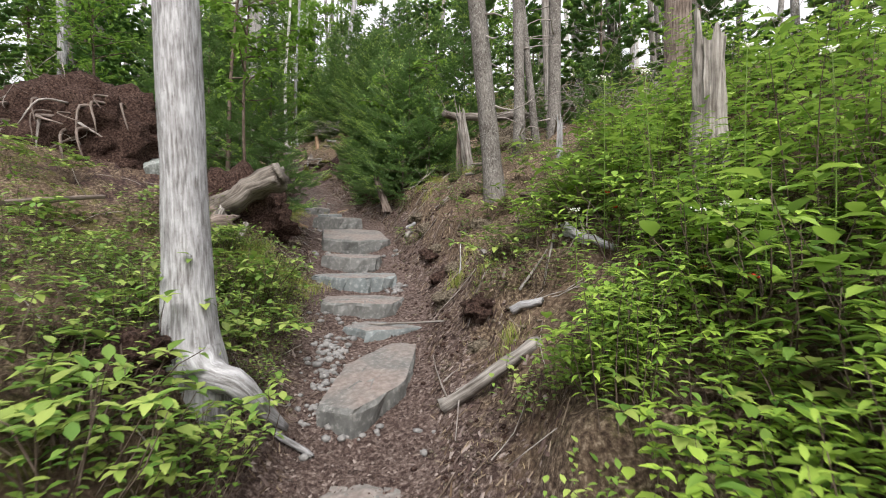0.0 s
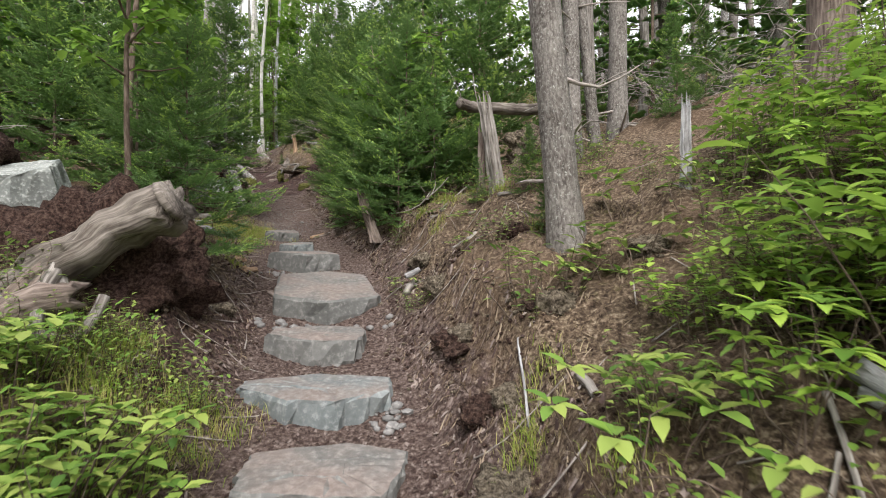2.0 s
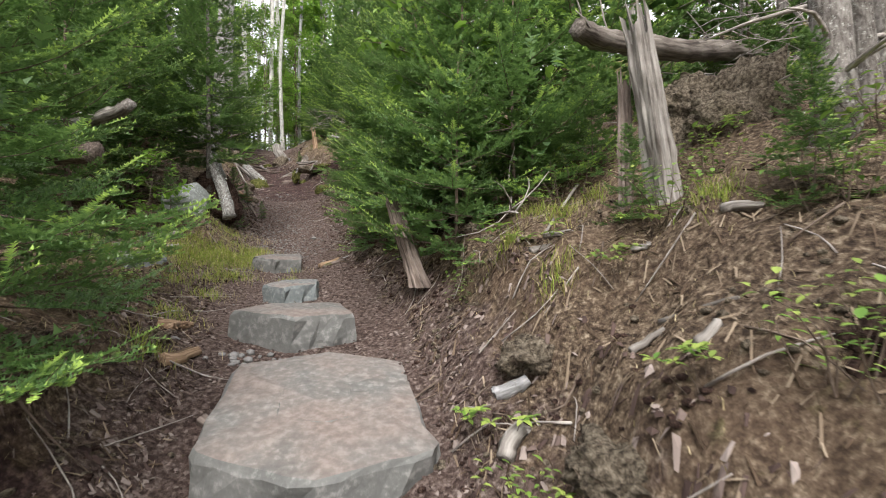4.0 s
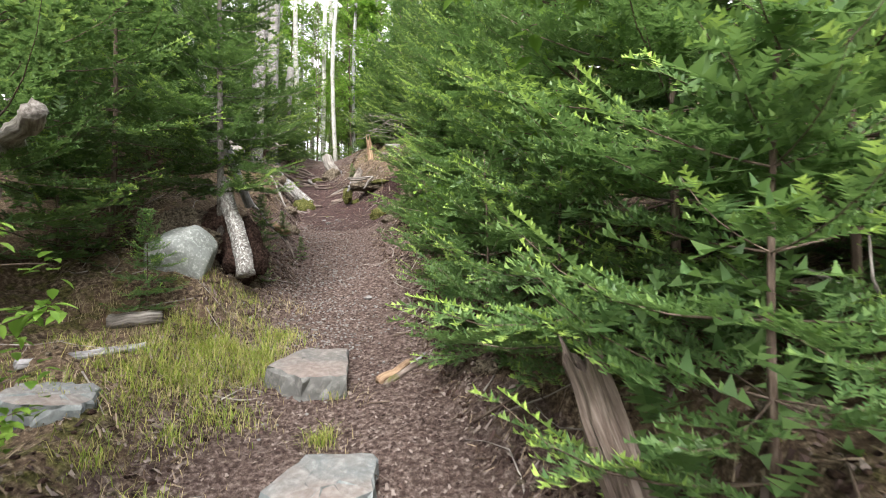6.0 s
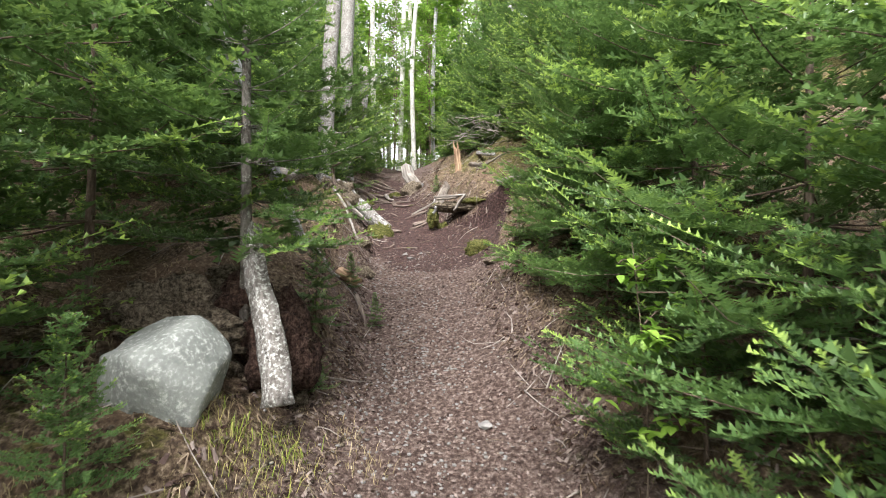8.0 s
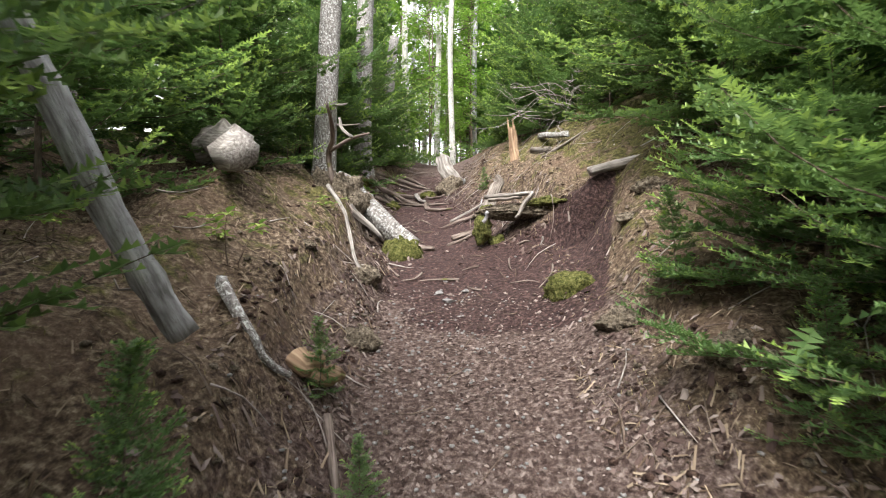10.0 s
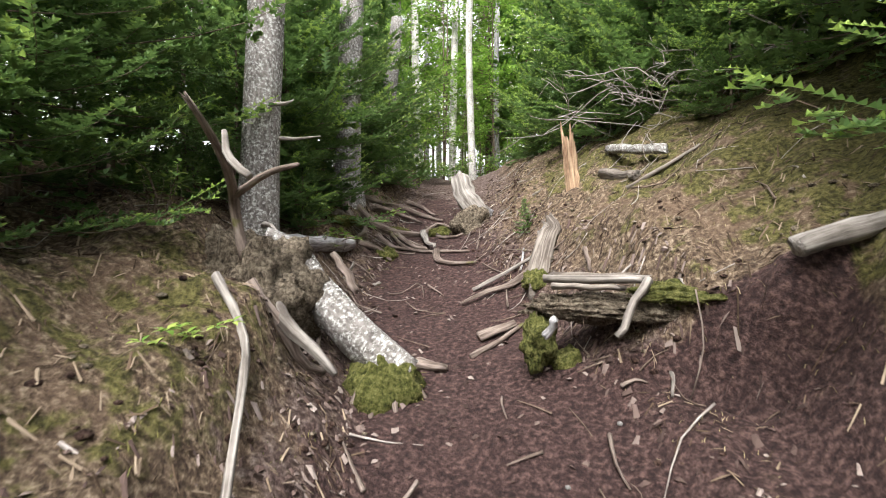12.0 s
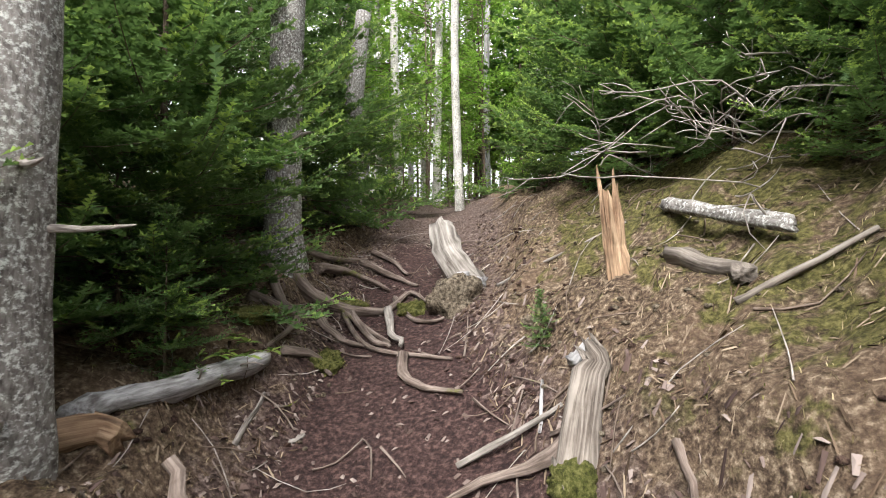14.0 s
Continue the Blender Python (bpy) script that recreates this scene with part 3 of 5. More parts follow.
for k, (x, y, z, w, d, h, rz, blue) in enumerate(STEPS):
    slab("stone_step", x, y, z, w, d, h, rz, 40 + k, M_STONE_BLUE if blue else M_STONE, "flat %s stone step set into the dirt trail" % ("blue-grey" if blue else "worn brown-grey"), (9 if k == 1 else 10 if k == 6 else random.uniform(2, 6), random.uniform(-2, 2)), 2.3 if k in (3, 6) else 4.0)
boulder("boulder", -3.5, 9.6, 2.55, .3, .28, .4, 20, 5, M_BOULDER, "pale grey-green lichened boulder half buried in the bank", .2)
slab("stone", -2.95, 8.1, 2.16, .34, .24, .14, 25, 77, M_STONE_BLUE, "small blue-grey stone beside the trail", (8, 6), 2.4)

# ---- trees ----
FIRS = [fir(2.5, 1.15, 11, bare=0), fir(2.9, 1.3, 12, bare=0), fir(2.0, .95, 13, bare=0), fir(3.4, 1.5, 14, bare=.02), fir(3.0, 1.45, 15, bare=.12, shape=.7),
        fir(2.3, 1.1, 16, "fine", bare=0), fir(1.15, .72, 17, "fine", bare=0, shape=.7), fir(3.6, .74, 18, "fine", bare=.06, shape=.6, bark=M_SPRUCE, trunk=1.1)]
FARFIRS = [fir(4.5, 1.35, 21, "far"), fir(6.0, 1.6, 22, "far"), fir(3.2, 1.15, 23, "far")]
FIRLABEL = "young balsam fir with layered bright-tipped green branches beside the trail"


def put_fir(k, x, y, s=1.0, rz=0.0, far=False, ry=0.0, rx=0.0):
    src = (FARFIRS if far else FIRS)[k]
    ob = copy_thing(src, place(src, x, y, s, rz, 0, rx, ry))
    return tagged(ob, "dark green fir tree standing deeper in the forest" if far else FIRLABEL, "tree", "firs of the forest" if far else "firs along the trail")


for k, x, y, s, rz in [(5, -.55, 8.3, 1.0, 0), (1, -.1, 9.3, 1.0, 70), (5, -.78, 9.25, 1.0, 140), (5, -1.1, 10.2, 1.1, 200), (5, -1.3, 11.1, 1.15, 20), (1, -1.5, 12.2, 1.0, 250),
                       (0, .4, 8.7, 1.2, 60), (4, -1.7, 13.4, 1.0, 10), (4, -2.1, 15.1, .95, 80), (3, -3.0, 17.3, 1.2, 150), (1, -3.9, 18.3, 1.3, 30), (2, -4.7, 18.9, 1.2, 80), (3, -2.0, 17.0, 1.1, 30), (3, -4.0, 20.2, 1.4, 200),
                       (1, -2.75, 6.5, .72, 0), (5, -1.95, 5.75, .72, 40), (4, -4.25, 7.6, .85, 100), (4, -4.05, 8.75, 1.0, 40), (4, -4.3, 9.9, 1.05, 160), (4, -5.45, 11.0, 1.0, 250), (4, -6.0, 12.3, 1.0, 310),
                       (4, -5.8, 13.2, 1.0, 210), (1, -6.1, 15.2, 1.0, 20), (1, -7.0, 17.3, 1.15, 110), (1, -7.4, 18.8, 1.3, 200), 
                       (2, -3.5, 10.75, .25, 0), (2, 1.9, 6.6, .45, 10), (2, 2.6, 7.4, .5, 60), (2, 1.4, 8.0, .6, 90), (2, 2.6, 2.1, .6, 30), (2, 0.45, 5.3, .18, 30), (2, -3.35, 9.1, .3, 30), (2, -5.7, 14.9, .35, 30), (2, -4.3, 15.75, .13, 10), (6, -.6, 7.5, 1.0, 70), (6, -.2, 7.9, 1.2, 200), (6, -.95, 8.4, .8, 170), (0, -5.5, 13.0, .8, 120), (4, -1.9, 14.3, 1.0, 200), (0, -2.6, 16.6, 1.0, 20), (0, -1.15, 13.2, 1.0, 250), (4, -1.1, 15.4, 1.1, 80), (6, -1.3, 8.95, .85, 10), (6, -1.5, 9.85, .8, 200), (2, -1.8, 11.0, .4, 100), (2, -4.15, 9.3, .7, 0), (0, -5.0, 10.3, .85, 50), (0, -5.4, 11.7, .9, 80), (2, -6.05, 14.6, .8, 45), (0, -2.9, 15.9, .5, 30), (2, .15, 6.6, .2, 30), (2, .5, 6.0, .25, 90), (2, .25, 7.6, .3, 150), (2, -.1, 7.9, .35, 10), (2, -3.4, 11.4, .12, 30), (2, -3.75, 11.7, .14, 70), (2, -3.25, 10.3, .16, 150), (2, -2.2, 11.6, .2, 60), (2, -2.5, 12.4, .22, 60), (2, -5.95, 13.6, .8, 60),
                       (5, -1.85, 11.5, .85, 110), (5, -2.0, 12.25, .75, 230), (0, -1.75, 12.9, .9, 300), (0, -6.35, 15.4, 1.0, 40), (5, -6.05, 14.95, .62, 130), (1, -6.9, 16.2, 1.1, 10), (0, -7.1, 15.1, 1.2, 80), (1, -3.5, 17.6, .95, 70), (0, -4.35, 18.6, .9, 20), (4, -2.2, 16.3, 1.0, 190), (0, -6.75, 17.6, .7, 10), (3, -1.3, 14.6, 1.1, 60), (0, -3.3, 16.95, .85, 10), (1, -2.6, 16.7, .85, 130), (5, -1.95, 15.9, .8, 220), (0, -1.75, 15.0, .95, 300), (5, -1.95, 13.7, .8, 20), (0, -1.85, 14.4, .9, 160), (0, -3.95, 17.5, .75, 90), (2, -3.0, 16.5, .4, 30), (2, -5.0, 19.4, .7, 30), (4, -2.3, 14.75, .95, 30), (4, -2.15, 13.6, .9, 140), (4, -2.35, 15.7, .9, 250)]:
    put_fir(k, x, y, s, rz)
tagged(copy_thing(FIRS[7], place(None, -3.44, 10.02, 1.0, 40, z=3.0)), "fir with a lichened trunk rooted above the boulder", "tree", "firs along the trail")
rf = np.random.default_rng(3)
for _ in range(30):
    y = rf.uniform(16, 44)
    x = rf.uniform(-30, 18)
    xl, xr = profile(y)[:2]
    if xl - 1.3 < x < xr + 1.0 or abs(x + 5) < 1 and y < 20 or (y < 21 and -9 < x < -1.5):
        continue
    put_fir(int(rf.integers(0, 3)), x, y, rf.uniform(.8, 1.25), rf.uniform(0, 360), True)
for x, y, k, s in [(-6, 6.5, 0, .8), (-7.5, 8, 1, .8), (-8, 11, 1, .9), (-9, 14, 0, 1), (2.0, 11, 0, 1), (3.5, 12.5, 1, 1), (5, 10, 1, 1), (1.0, 14, 1, 1), (-.5, 17, 1, 1), (6, 7.5, 0, 1), (-10, 5, 1, 1), (-6, 3, 0, .8), (-7.4, 13.4, 2, 1), (-6.9, 11.9, 2, 1), (-8.2, 15.3, 0, .8), (-6.8, 10.3, 2, 1), (-7.0, 14.4, 2, 1.1), (-8.6, 12.6, 0, 1), (-6.4, 9.2, 2, 1), (-8.4, 12.4, 1, 1), (-9.2, 14.2, 1, 1.1), (-8.8, 16.0, 1, 1.1), (-7.9, 17.8, 1, 1), (-9.8, 18.5, 1, 1.2), (3.0, 9.5, 0, 1), (4.4, 8.6, 1, .9)]:
    put_fir(k, x, y, s, x * 50, True)
for src in FIRS + FARFIRS:
    for o in (*src.children_recursive, src):
        bpy.data.objects.remove(o)

trunk_tree(-1.15, 2.3, 6.5, .105, .07, -.55, .3, M_PALE, "bare silver-grey dead tree trunk with splayed roots", 3, 0, "dead_tree", .02, 1.6, seg=20)
for x, y, H, r0, r1, lx, s, lab in [(.52, 5.0, 8, .095, .05, -.75, 5, "grey"), (1.0, 6.6, 8, .075, .04, -.3, 6, "thin"), (1.55, 7.0, 8, .09, .05, .1, 7, "rough"), (1.25, 6.75, 7, .05, .03, -.5, 8, "slim")]:
    trunk_tree(x, y, H, r0, r1, lx, .2, M_SPRUCE, "standing spruce trunk with %s lichened bark and short dead twigs" % lab, s, 22, "spruce_tree", .05, 1.3, near=True)
trunk_tree(-5.45, 14.2, 8, .105, .08, .7, .1, M_FIRBARK, "pale lichened fir trunk above the root bank", 15, 10, "mature_fir", .03, 1.25, near=True)
trunk_tree(-6.25, 16.3, 9, .125, .10, .2, .1, M_FIRBARK, "pale lichened fir trunk with roots spreading over the trail", 16, 10, "mature_fir", .03, 1.5, near=True)
rt = np.random.default_rng(9)
for k in range(64):
    y = rt.uniform(18, 46)
    x = rt.uniform(-28, 20)
    xl, xr = profile(y)[:2]
    if xl - .1 < x < xr + .1:
        continue
    m = [M_BIRCH, M_PALE, M_DEAD, M_FIRBARK, M_SPRUCE][int(rt.integers(0, 5))]
    trunk_tree(x, y, rt.uniform(7, 15), rt.uniform(.09, .17), .05, rt.normal(0, .5), rt.normal(0, .5), m, "tall slender trunk in the thin forest", 100 + k, 5, "forest_tree", .12, 1.2, seg=8)
for x, y, H, r0, m in [(-6.15, 19.8, 9, .06, M_BIRCH), (-6.75, 18.0, 2.3, .13, M_FIRBARK), (-7.4, 22, 11, .08, M_BIRCH), (-8.4, 22.5, 11, .09, M_BIRCH), (-7.0, 24, 11, .07, M_PALE), (-9.5, 23, 11, .1, M_FIRBARK),
                       (-8.9, 21.3, 10, .11, M_FIRBARK), (-8.15, 24.6, 12, .09, M_BIRCH), (-9.0, 26.0, 12, .08, M_FIRBARK), (-10.0, 27.4, 12, .1, M_BIRCH), (-7.6, 27.5, 12, .09, M_BIRCH), (-11.2, 29, 12, .11, M_PALE), (-9.6, 30.5, 13, .1, M_BIRCH), (-6.4, 25.2, 11, .07, M_FIRBARK)]:
    trunk_tree(x, y, H, r0, r0 * .6, .1, .1, m, "tall white-barked trunk beside the upper trail", int(-x * 10), 6, "forest_tree", .1, 1.2, seg=10)

# ---- shrubs on the banks ----
SHRUBS = [shrub("shrub", "leafy bright green shrub on the bank", .5, .3, 12, 12, .12, .066, 1, M_LEAF), shrub("shrub", "leafy bright green shrub on the bank", .36, .28, 15, 12, .085, .044, 2, M_LEAF, True),
          shrub("shrub", "leafy bright green shrub on the bank", .7, .3, 11, 26, .085, .028, 3, M_LEAF)]
HERBS = [shrub("plant", "low green herb of the forest floor", .16, .16, 9, 6, .06, .034, 4, M_HERB, True), shrub("plant", "low green herb of the forest floor", .25, .2, 14, 9, .05, .026, 5, M_HERB)]
rs = np.random.default_rng(4)
for _ in range(150):
    y = rs.uniform(.9, 5.0)
    x = rs.uniform(.62, 3.6) + max(0, (y - 4.0)) * .7
    if x > 2.3:
        y += rs.normal(0, .5)
        x += abs(rs.normal(0, .5))
    if (2.35 < y < 3.3 and x < 1.0) or (y > 4.2 and x < 1.3) or (x < .75 and y < 3.3):
        continue
    src = SHRUBS[int(rs.choice(3, p=(.4, .35, .25)))]
    copy_thing(src, place(src, x, y, rs.uniform(.6, 1.15) * (.75 if x < 1 else 1), rs.uniform(0, 360)))["group"] = "shrubs of the bank"
for _ in range(38):
    y = rs.uniform(.9, 2.35)
    x = rs.uniform(.42, 1.7)
    src = SHRUBS[int(rs.choice(3, p=(.3, .6, .1)))]
    copy_thing(src, place(src, x, y, rs.uniform(.4, .7), rs.uniform(0, 360)))["group"] = "shrubs of the bank"
for k in range(330):
    if k % 3:
        y = rs.uniform(.7, 4.2)
        x = -rs.uniform(.85, 4.2) - max(0, y - 2.5) * .25
        if x < -2.6:
            x -= abs(rs.normal(0, .7))
            y += rs.normal(0, .45)
    elif k % 2:
        y = rs.uniform(1.2, 5.5)
        x = rs.uniform(.25, 1.6)
    else:
        y = rs.uniform(3, 19)
        xl, xr = profile(y)[:2]
        x = xl - rs.uniform(.15, 1.6) if rs.uniform() < .6 else xr + rs.uniform(.2, 1.5)
        if y > 5 and rs.uniform() < .5:
            continue
    if 45 < k < 70:
        y, x = rs.uniform(5.4, 8.0), rs.uniform(-.6, 1.3)
    src = HERBS[int(rs.integers(0, 2))]
    copy_thing(src, place(src, x, y, rs.uniform(.6, 1.4) * (.7 if y > 5 else 1), rs.uniform(0, 360)))["group"] = "herbs of the forest floor"
for _ in range(60):
    y = rs.uniform(2.6, 4.7)
    x = profile(y)[0] - rs.uniform(.12, 1.1)
    copy_thing(HERBS[1], place(None, x, y, rs.uniform(.5, .9), rs.uniform(0, 360)))["group"] = "herbs of the forest floor"
for src in SHRUBS + HERBS:
    for o in (*src.children_recursive, src):
        bpy.data.objects.remove(o)


# ---- broad-leaved trees ----
def leaf_tree(H, spread, n_limbs, n_leaves, L, seed, low=.35):
    r = np.random.default_rng(seed)
    root = new("broadleaf_tree")
    tw, lf = MB(), MB()
    pts = curve([(0, 0, -.2), (r.normal(0, .05), r.normal(0, .05), H * .4), (r.normal(0, .15), r.normal(0, .15), H)], 9)
    tube(tw, pts, [.006 * H + (.008 if H > 2 else -.003), .003], 6, .08, r=r)
    ends = []
    for k in range(n_limbs):
        u = r.uniform(low, .98)
        p = np.array([np.interp(u, np.linspace(0, 1, 9), pts[:, i]) for i in range(3)])
        a = r.uniform(0, 6.28)
        l = spread * r.uniform(.4, 1) * (1.2 - u * .6)
        d = np.array([math.cos(a), math.sin(a), r.uniform(.05, .6)])
        c = curve([p, p + d * l * .5 + r.normal(0, .04, 3), p + d * l + np.array([0, 0, -.08 * l])], 6)
        tube(tw, c, [.004 * H * .5 + .003, .0015], 4, cap=False, r=r)
        ends.append(c)
    for k in range(n_leaves):
        c = ends[int(r.integers(0, len(ends)))]
        q = r.uniform(.25, 1)
        p = np.array([np.interp(q, np.linspace(0, 1, 6), c[:, i]) for i in range(3)]) + r.normal(0, .05 * spread, 3)
        d = unit(np.append(r.normal(0, 1, 2), r.uniform(-.5, .15)))
        s = unit(np.cross(d, (0, 0, 1))) * L * .27
        sz = r.uniform(.7, 1.2)
        if H < 4:
            leaf(lf, p, d, (0, 0, 1), L * sz, L * .56 * sz, r, curl=r.uniform(.05, .3))
            continue
        mid = p + d * L * .45 * sz
        V = np.array([p, mid + s * sz + (0, 0, .1 * L), p + d * L * sz - (0, 0, .12 * L), mid - s * sz + (0, 0, .1 * L), mid])
        lf.add(V, [(0, 4, 1), (1, 4, 2), (4, 3, 2), (0, 3, 4)], None, np.full(5, r.uniform(0, 1)))
    part("trunk", tw, M_TWIG, root)
    part("crown", lf, M_TREELEAF, root)
    return root


LEAFTREES = [leaf_tree(3.2, .8, 26, 900, .085, 61, .4), leaf_tree(5.5, 1.6, 40, 2600, .1, 62, .25), leaf_tree(8, 2.2, 50, 3600, .2, 63, .22), leaf_tree(1.8, .6, 16, 210, .1, 64, .4), leaf_tree(2.6, 1.1, 44, 1500, .085, 65, .06)]
for k, x, y, s, rz, lab in [(0, -2.05, 5.3, 1.0, 0, 0), (0, -2.7, 6.3, 1.25, 90, 0), (1, -5.2, 7.6, .8, 0, 1), (1, -7.0, 9.5, 1, 70, 1), (1, -8.5, 7.0, 1, 140, 1), (2, -10, 12, 1, 10, 1), (2, -7.6, 25.5, 1.0, 60, 1), (2, -11, 25, 1.2, 80, 1), (2, -9.3, 24.0, .9, 130, 1), (2, -8.6, 28, 1.2, 10, 1), (2, -6.2, 24.5, .9, 210, 1), (2, 6, 17, 1.1, 40, 1), (2, -12, 16, 1.0, 220, 1), (2, 1.5, 19, 1.0, 120, 1),
                            (2, -13, 19, 1.1, 150, 1), (2, -5, 28, 1.1, 200, 1), (2, 3, 24, 1.1, 250, 1), (2, -14, 30, 1.4, 20, 1), (2, -9.5, 33, 1.5, 300, 1), (2, -1, 31, 1.4, 330, 1), (1, -5.0, 21.5, .9, 200, 1), (1, -8.6, 21, .9, 20, 1), (1, -7.5, 21.8, .8, 50, 1), (1, -8.1, 23.2, 1.05, 120, 1), (1, -9.3, 22.3, .95, 170, 1), (1, -6.7, 22.8, .9, 260, 1), (1, -7.9, 25, 1.2, 300, 1), (3, -.8, 8.72, 1.15, 0, 0), (3, -.4, 8.2, 1.2, 200, 0), (3, -1.7, 9.75, .5, 90, 0), (3, -2.5, 7.4, .5, 190, 0),
                            (4, -6.6, 20.6, .55, 0, 2), (4, -7.5, 20.9, .6, 80, 2), (4, -5.6, 21.2, .6, 150, 2), (4, -8.4, 22.0, .8, 210, 2), (4, -6.9, 22.4, .8, 300, 2), (4, -9.3, 23.6, .9, 30, 2), (4, -7.9, 24.2, 1.0, 130, 2), (4, -6.0, 23.6, .9, 240, 2), (4, -10.2, 25.5, 1.1, 20, 2), (4, -8.6, 26.5, 1.2, 170, 2), (4, -7.0, 26.2, 1.1, 70, 2),
                            (1, -10.5, 28, 1.3, 40, 1), (1, -9.0, 29.5, 1.3, 110, 1), (1, -11.8, 27, 1.2, 190, 1), (1, -12.5, 31, 1.4, 260, 1)]:
    copy_thing(LEAFTREES[k], place(None, x, y, s, rz)).name = "broadleaf_tree"
for ob in list(scene.collection.objects):
    if ob.name.startswith("broadleaf_tree") and ob not in LEAFTREES:
        tagged(ob, "slender young tree with bright green leaves among the firs", "tree", "broad-leaved trees")
for src in LEAFTREES:
    for o in (*src.children_recursive, src):
        bpy.data.objects.remove(o)


# ---- stumps, mounds and dead brush ----
def stump(name, x, y, h, r0, seed, material, label, jag=.12, lean=(0, 0), sharp=1.0, sink=.12, z=None, category="stump"):
    """A broken stump: fibrous shell with splinters of uneven length and a hollow heart."""
    r = np.random.default_rng(seed)
    seg, n = 26, 9
    ang = np.linspace(0, 2 * math.pi, seg, endpoint=False)
    flute = 1 + .12 * r.normal(0, 1, seg)
    tops = h + jag * np.abs(r.normal(0, 1, seg)) * sharp - jag * .3
    V, G, F = [], [], []
    for i in range(n):
        u = i / (n - 1)
        zz = -sink + (tops + sink) * u
        rr = r0 * flute * (1 + .28 * math.exp(-u * 5)) * (1 - .12 * u) * (1 + .09 * r.normal(0, 1, seg))
        V.append(np.column_stack([np.cos(ang) * rr + lean[0] * zz, np.sin(ang) * rr + lean[1] * zz, zz]))
        G.append(np.column_stack([np.cos(ang) * r0, np.sin(ang) * r0, zz]))
    for f, dz in ((.72, -.02), (.5, -h * .35)):
        zz = tops + dz
        V.append(np.column_stack([np.cos(ang) * r0 * flute * f + lean[0] * zz, np.sin(ang) * r0 * flute * f + lean[1] * zz, zz]))
        G.append(np.column_stack([np.cos(ang) * r0 * f, np.sin(ang) * r0 * f, zz]))
    for i in range(n + 1):
        for j in range(seg):
            k = (j + 1) % seg
            F.append((i * seg + j, i * seg + k, (i + 1) * seg + k, (i + 1) * seg + j))
    F.append(tuple((n + 1) * seg + j for j in range(seg)))
    mb = MB()
    mb.add(np.concatenate(V), F, np.concatenate(G))
    ob = thing(name, mb, material, label, category, smooth=False)
    ob.matrix_world = pose(x, y, gz(x, y) if z is None else z)
    return ob


def mound(name, x, y, z, sx, sy, sz, seed, material, label, category="mound", rag=.3, rz=0):
    """A ragged clod of soil, moss and roots."""
    r = np.random.default_rng(seed)
    bm = bmesh.new()
    bmesh.ops.create_icosphere(bm, subdivisions=5 if sx > .2 else 4, radius=1)
    off = Vector(r.uniform(0, 40, 3))
    for v in bm.verts:
        p = v.co.copy()
        k = 1 + rag * noise.noise(p * 1.7 + off) + rag * .5 * noise.noise(p * 4.5 + off) + rag * .4 * abs(noise.noise(p * 8 + off)) + rag * .3 * noise.noise(p * 17 + off)
        v.co = (p.x * sx * k, p.y * sy * k, p.z * sz * k)
    me = bpy.data.meshes.new(name)
    bm.to_mesh(me)
    bm.free()
    me.polygons.foreach_set("use_smooth", [True] * len(me.polygons))
    me.materials.append(material)
    ob = tagged(new(name, me), label, category)
    ob.matrix_world = pose(x, y, z, 0, 0, rz)
    if sx > .1:
        fz = MB()
        n = int(min(4000, (9000 if material == M_MOSS else 4500) * (sx * sy) ** .5))
        P = np.array([v.co[:] for v in me.vertices])
        N = np.array([v.normal[:] for v in me.vertices])
        i = r.integers(0, len(P), n)
        tang = r.normal(0, 1, (n, 3))
        q = P[i] + tang * .004
        out = N[i] + tang * .7 + np.array([0, 0, -.35])
        w = np.cross(out, r.normal(0, 1, (n, 3)))
        w = w / (np.linalg.norm(w, axis=1)[:, None] + 1e-9) * .0016
        fz.tris(np.stack([q - w, q + w, q + out * r.uniform(.004, .013 if material == M_MOSS else .022, (n, 1))], 1), r.uniform(0, 1, n))
        tagged(part("moss_fringe" if material == M_MOSS else "rootlet_fringe", fz, M_MOSSFUR if material == M_MOSS else M_ROOTLET, ob), kind="stuff")
    return ob


def brush(x, y, z, size, n, seed, label="tangle of bare grey dead branches", r0=.0045):
    """A fallen crown: bare crooked branches that fork into twigs."""
    r = np.random.default_rng(seed)
    mb = MB()
    for _ in range(n):
        p = np.array([x, y, z]) + r.normal(0, size * .3, 3) * (1, 1, .6)
        d = unit(r.normal(0, 1, 3) * (1, 1, .5))
        L = size * r.uniform(.4, 1.1)
        c = curve([p, p + d * L * .35 + r.normal(0, .06 * size, 3), p + d * L * .7 + r.normal(0, .09 * size, 3), p + d * L + r.normal(0, .1 * size, 3)], 8)
        c[:, 2] = np.maximum(c[:, 2], [gz(q[0], q[1], False) for q in c])
        tube(mb, c, [r0 * r.uniform(.6, 1.5), .0025], 4, r=r)
        for _ in range(5):
            i = int(r.integers(2, 8))
            e = unit(d + r.normal(0, .8, 3)) * L * r.uniform(.12, .4)
            tube(mb, curve([c[i], c[i] + e * .5 + r.normal(0, .02, 3), c[i] + e], 4), [.004, .0016], 3, r=r)
    return thing("dead_brush", mb, M_GREYTWIG, label, "branches", "", "stuff")


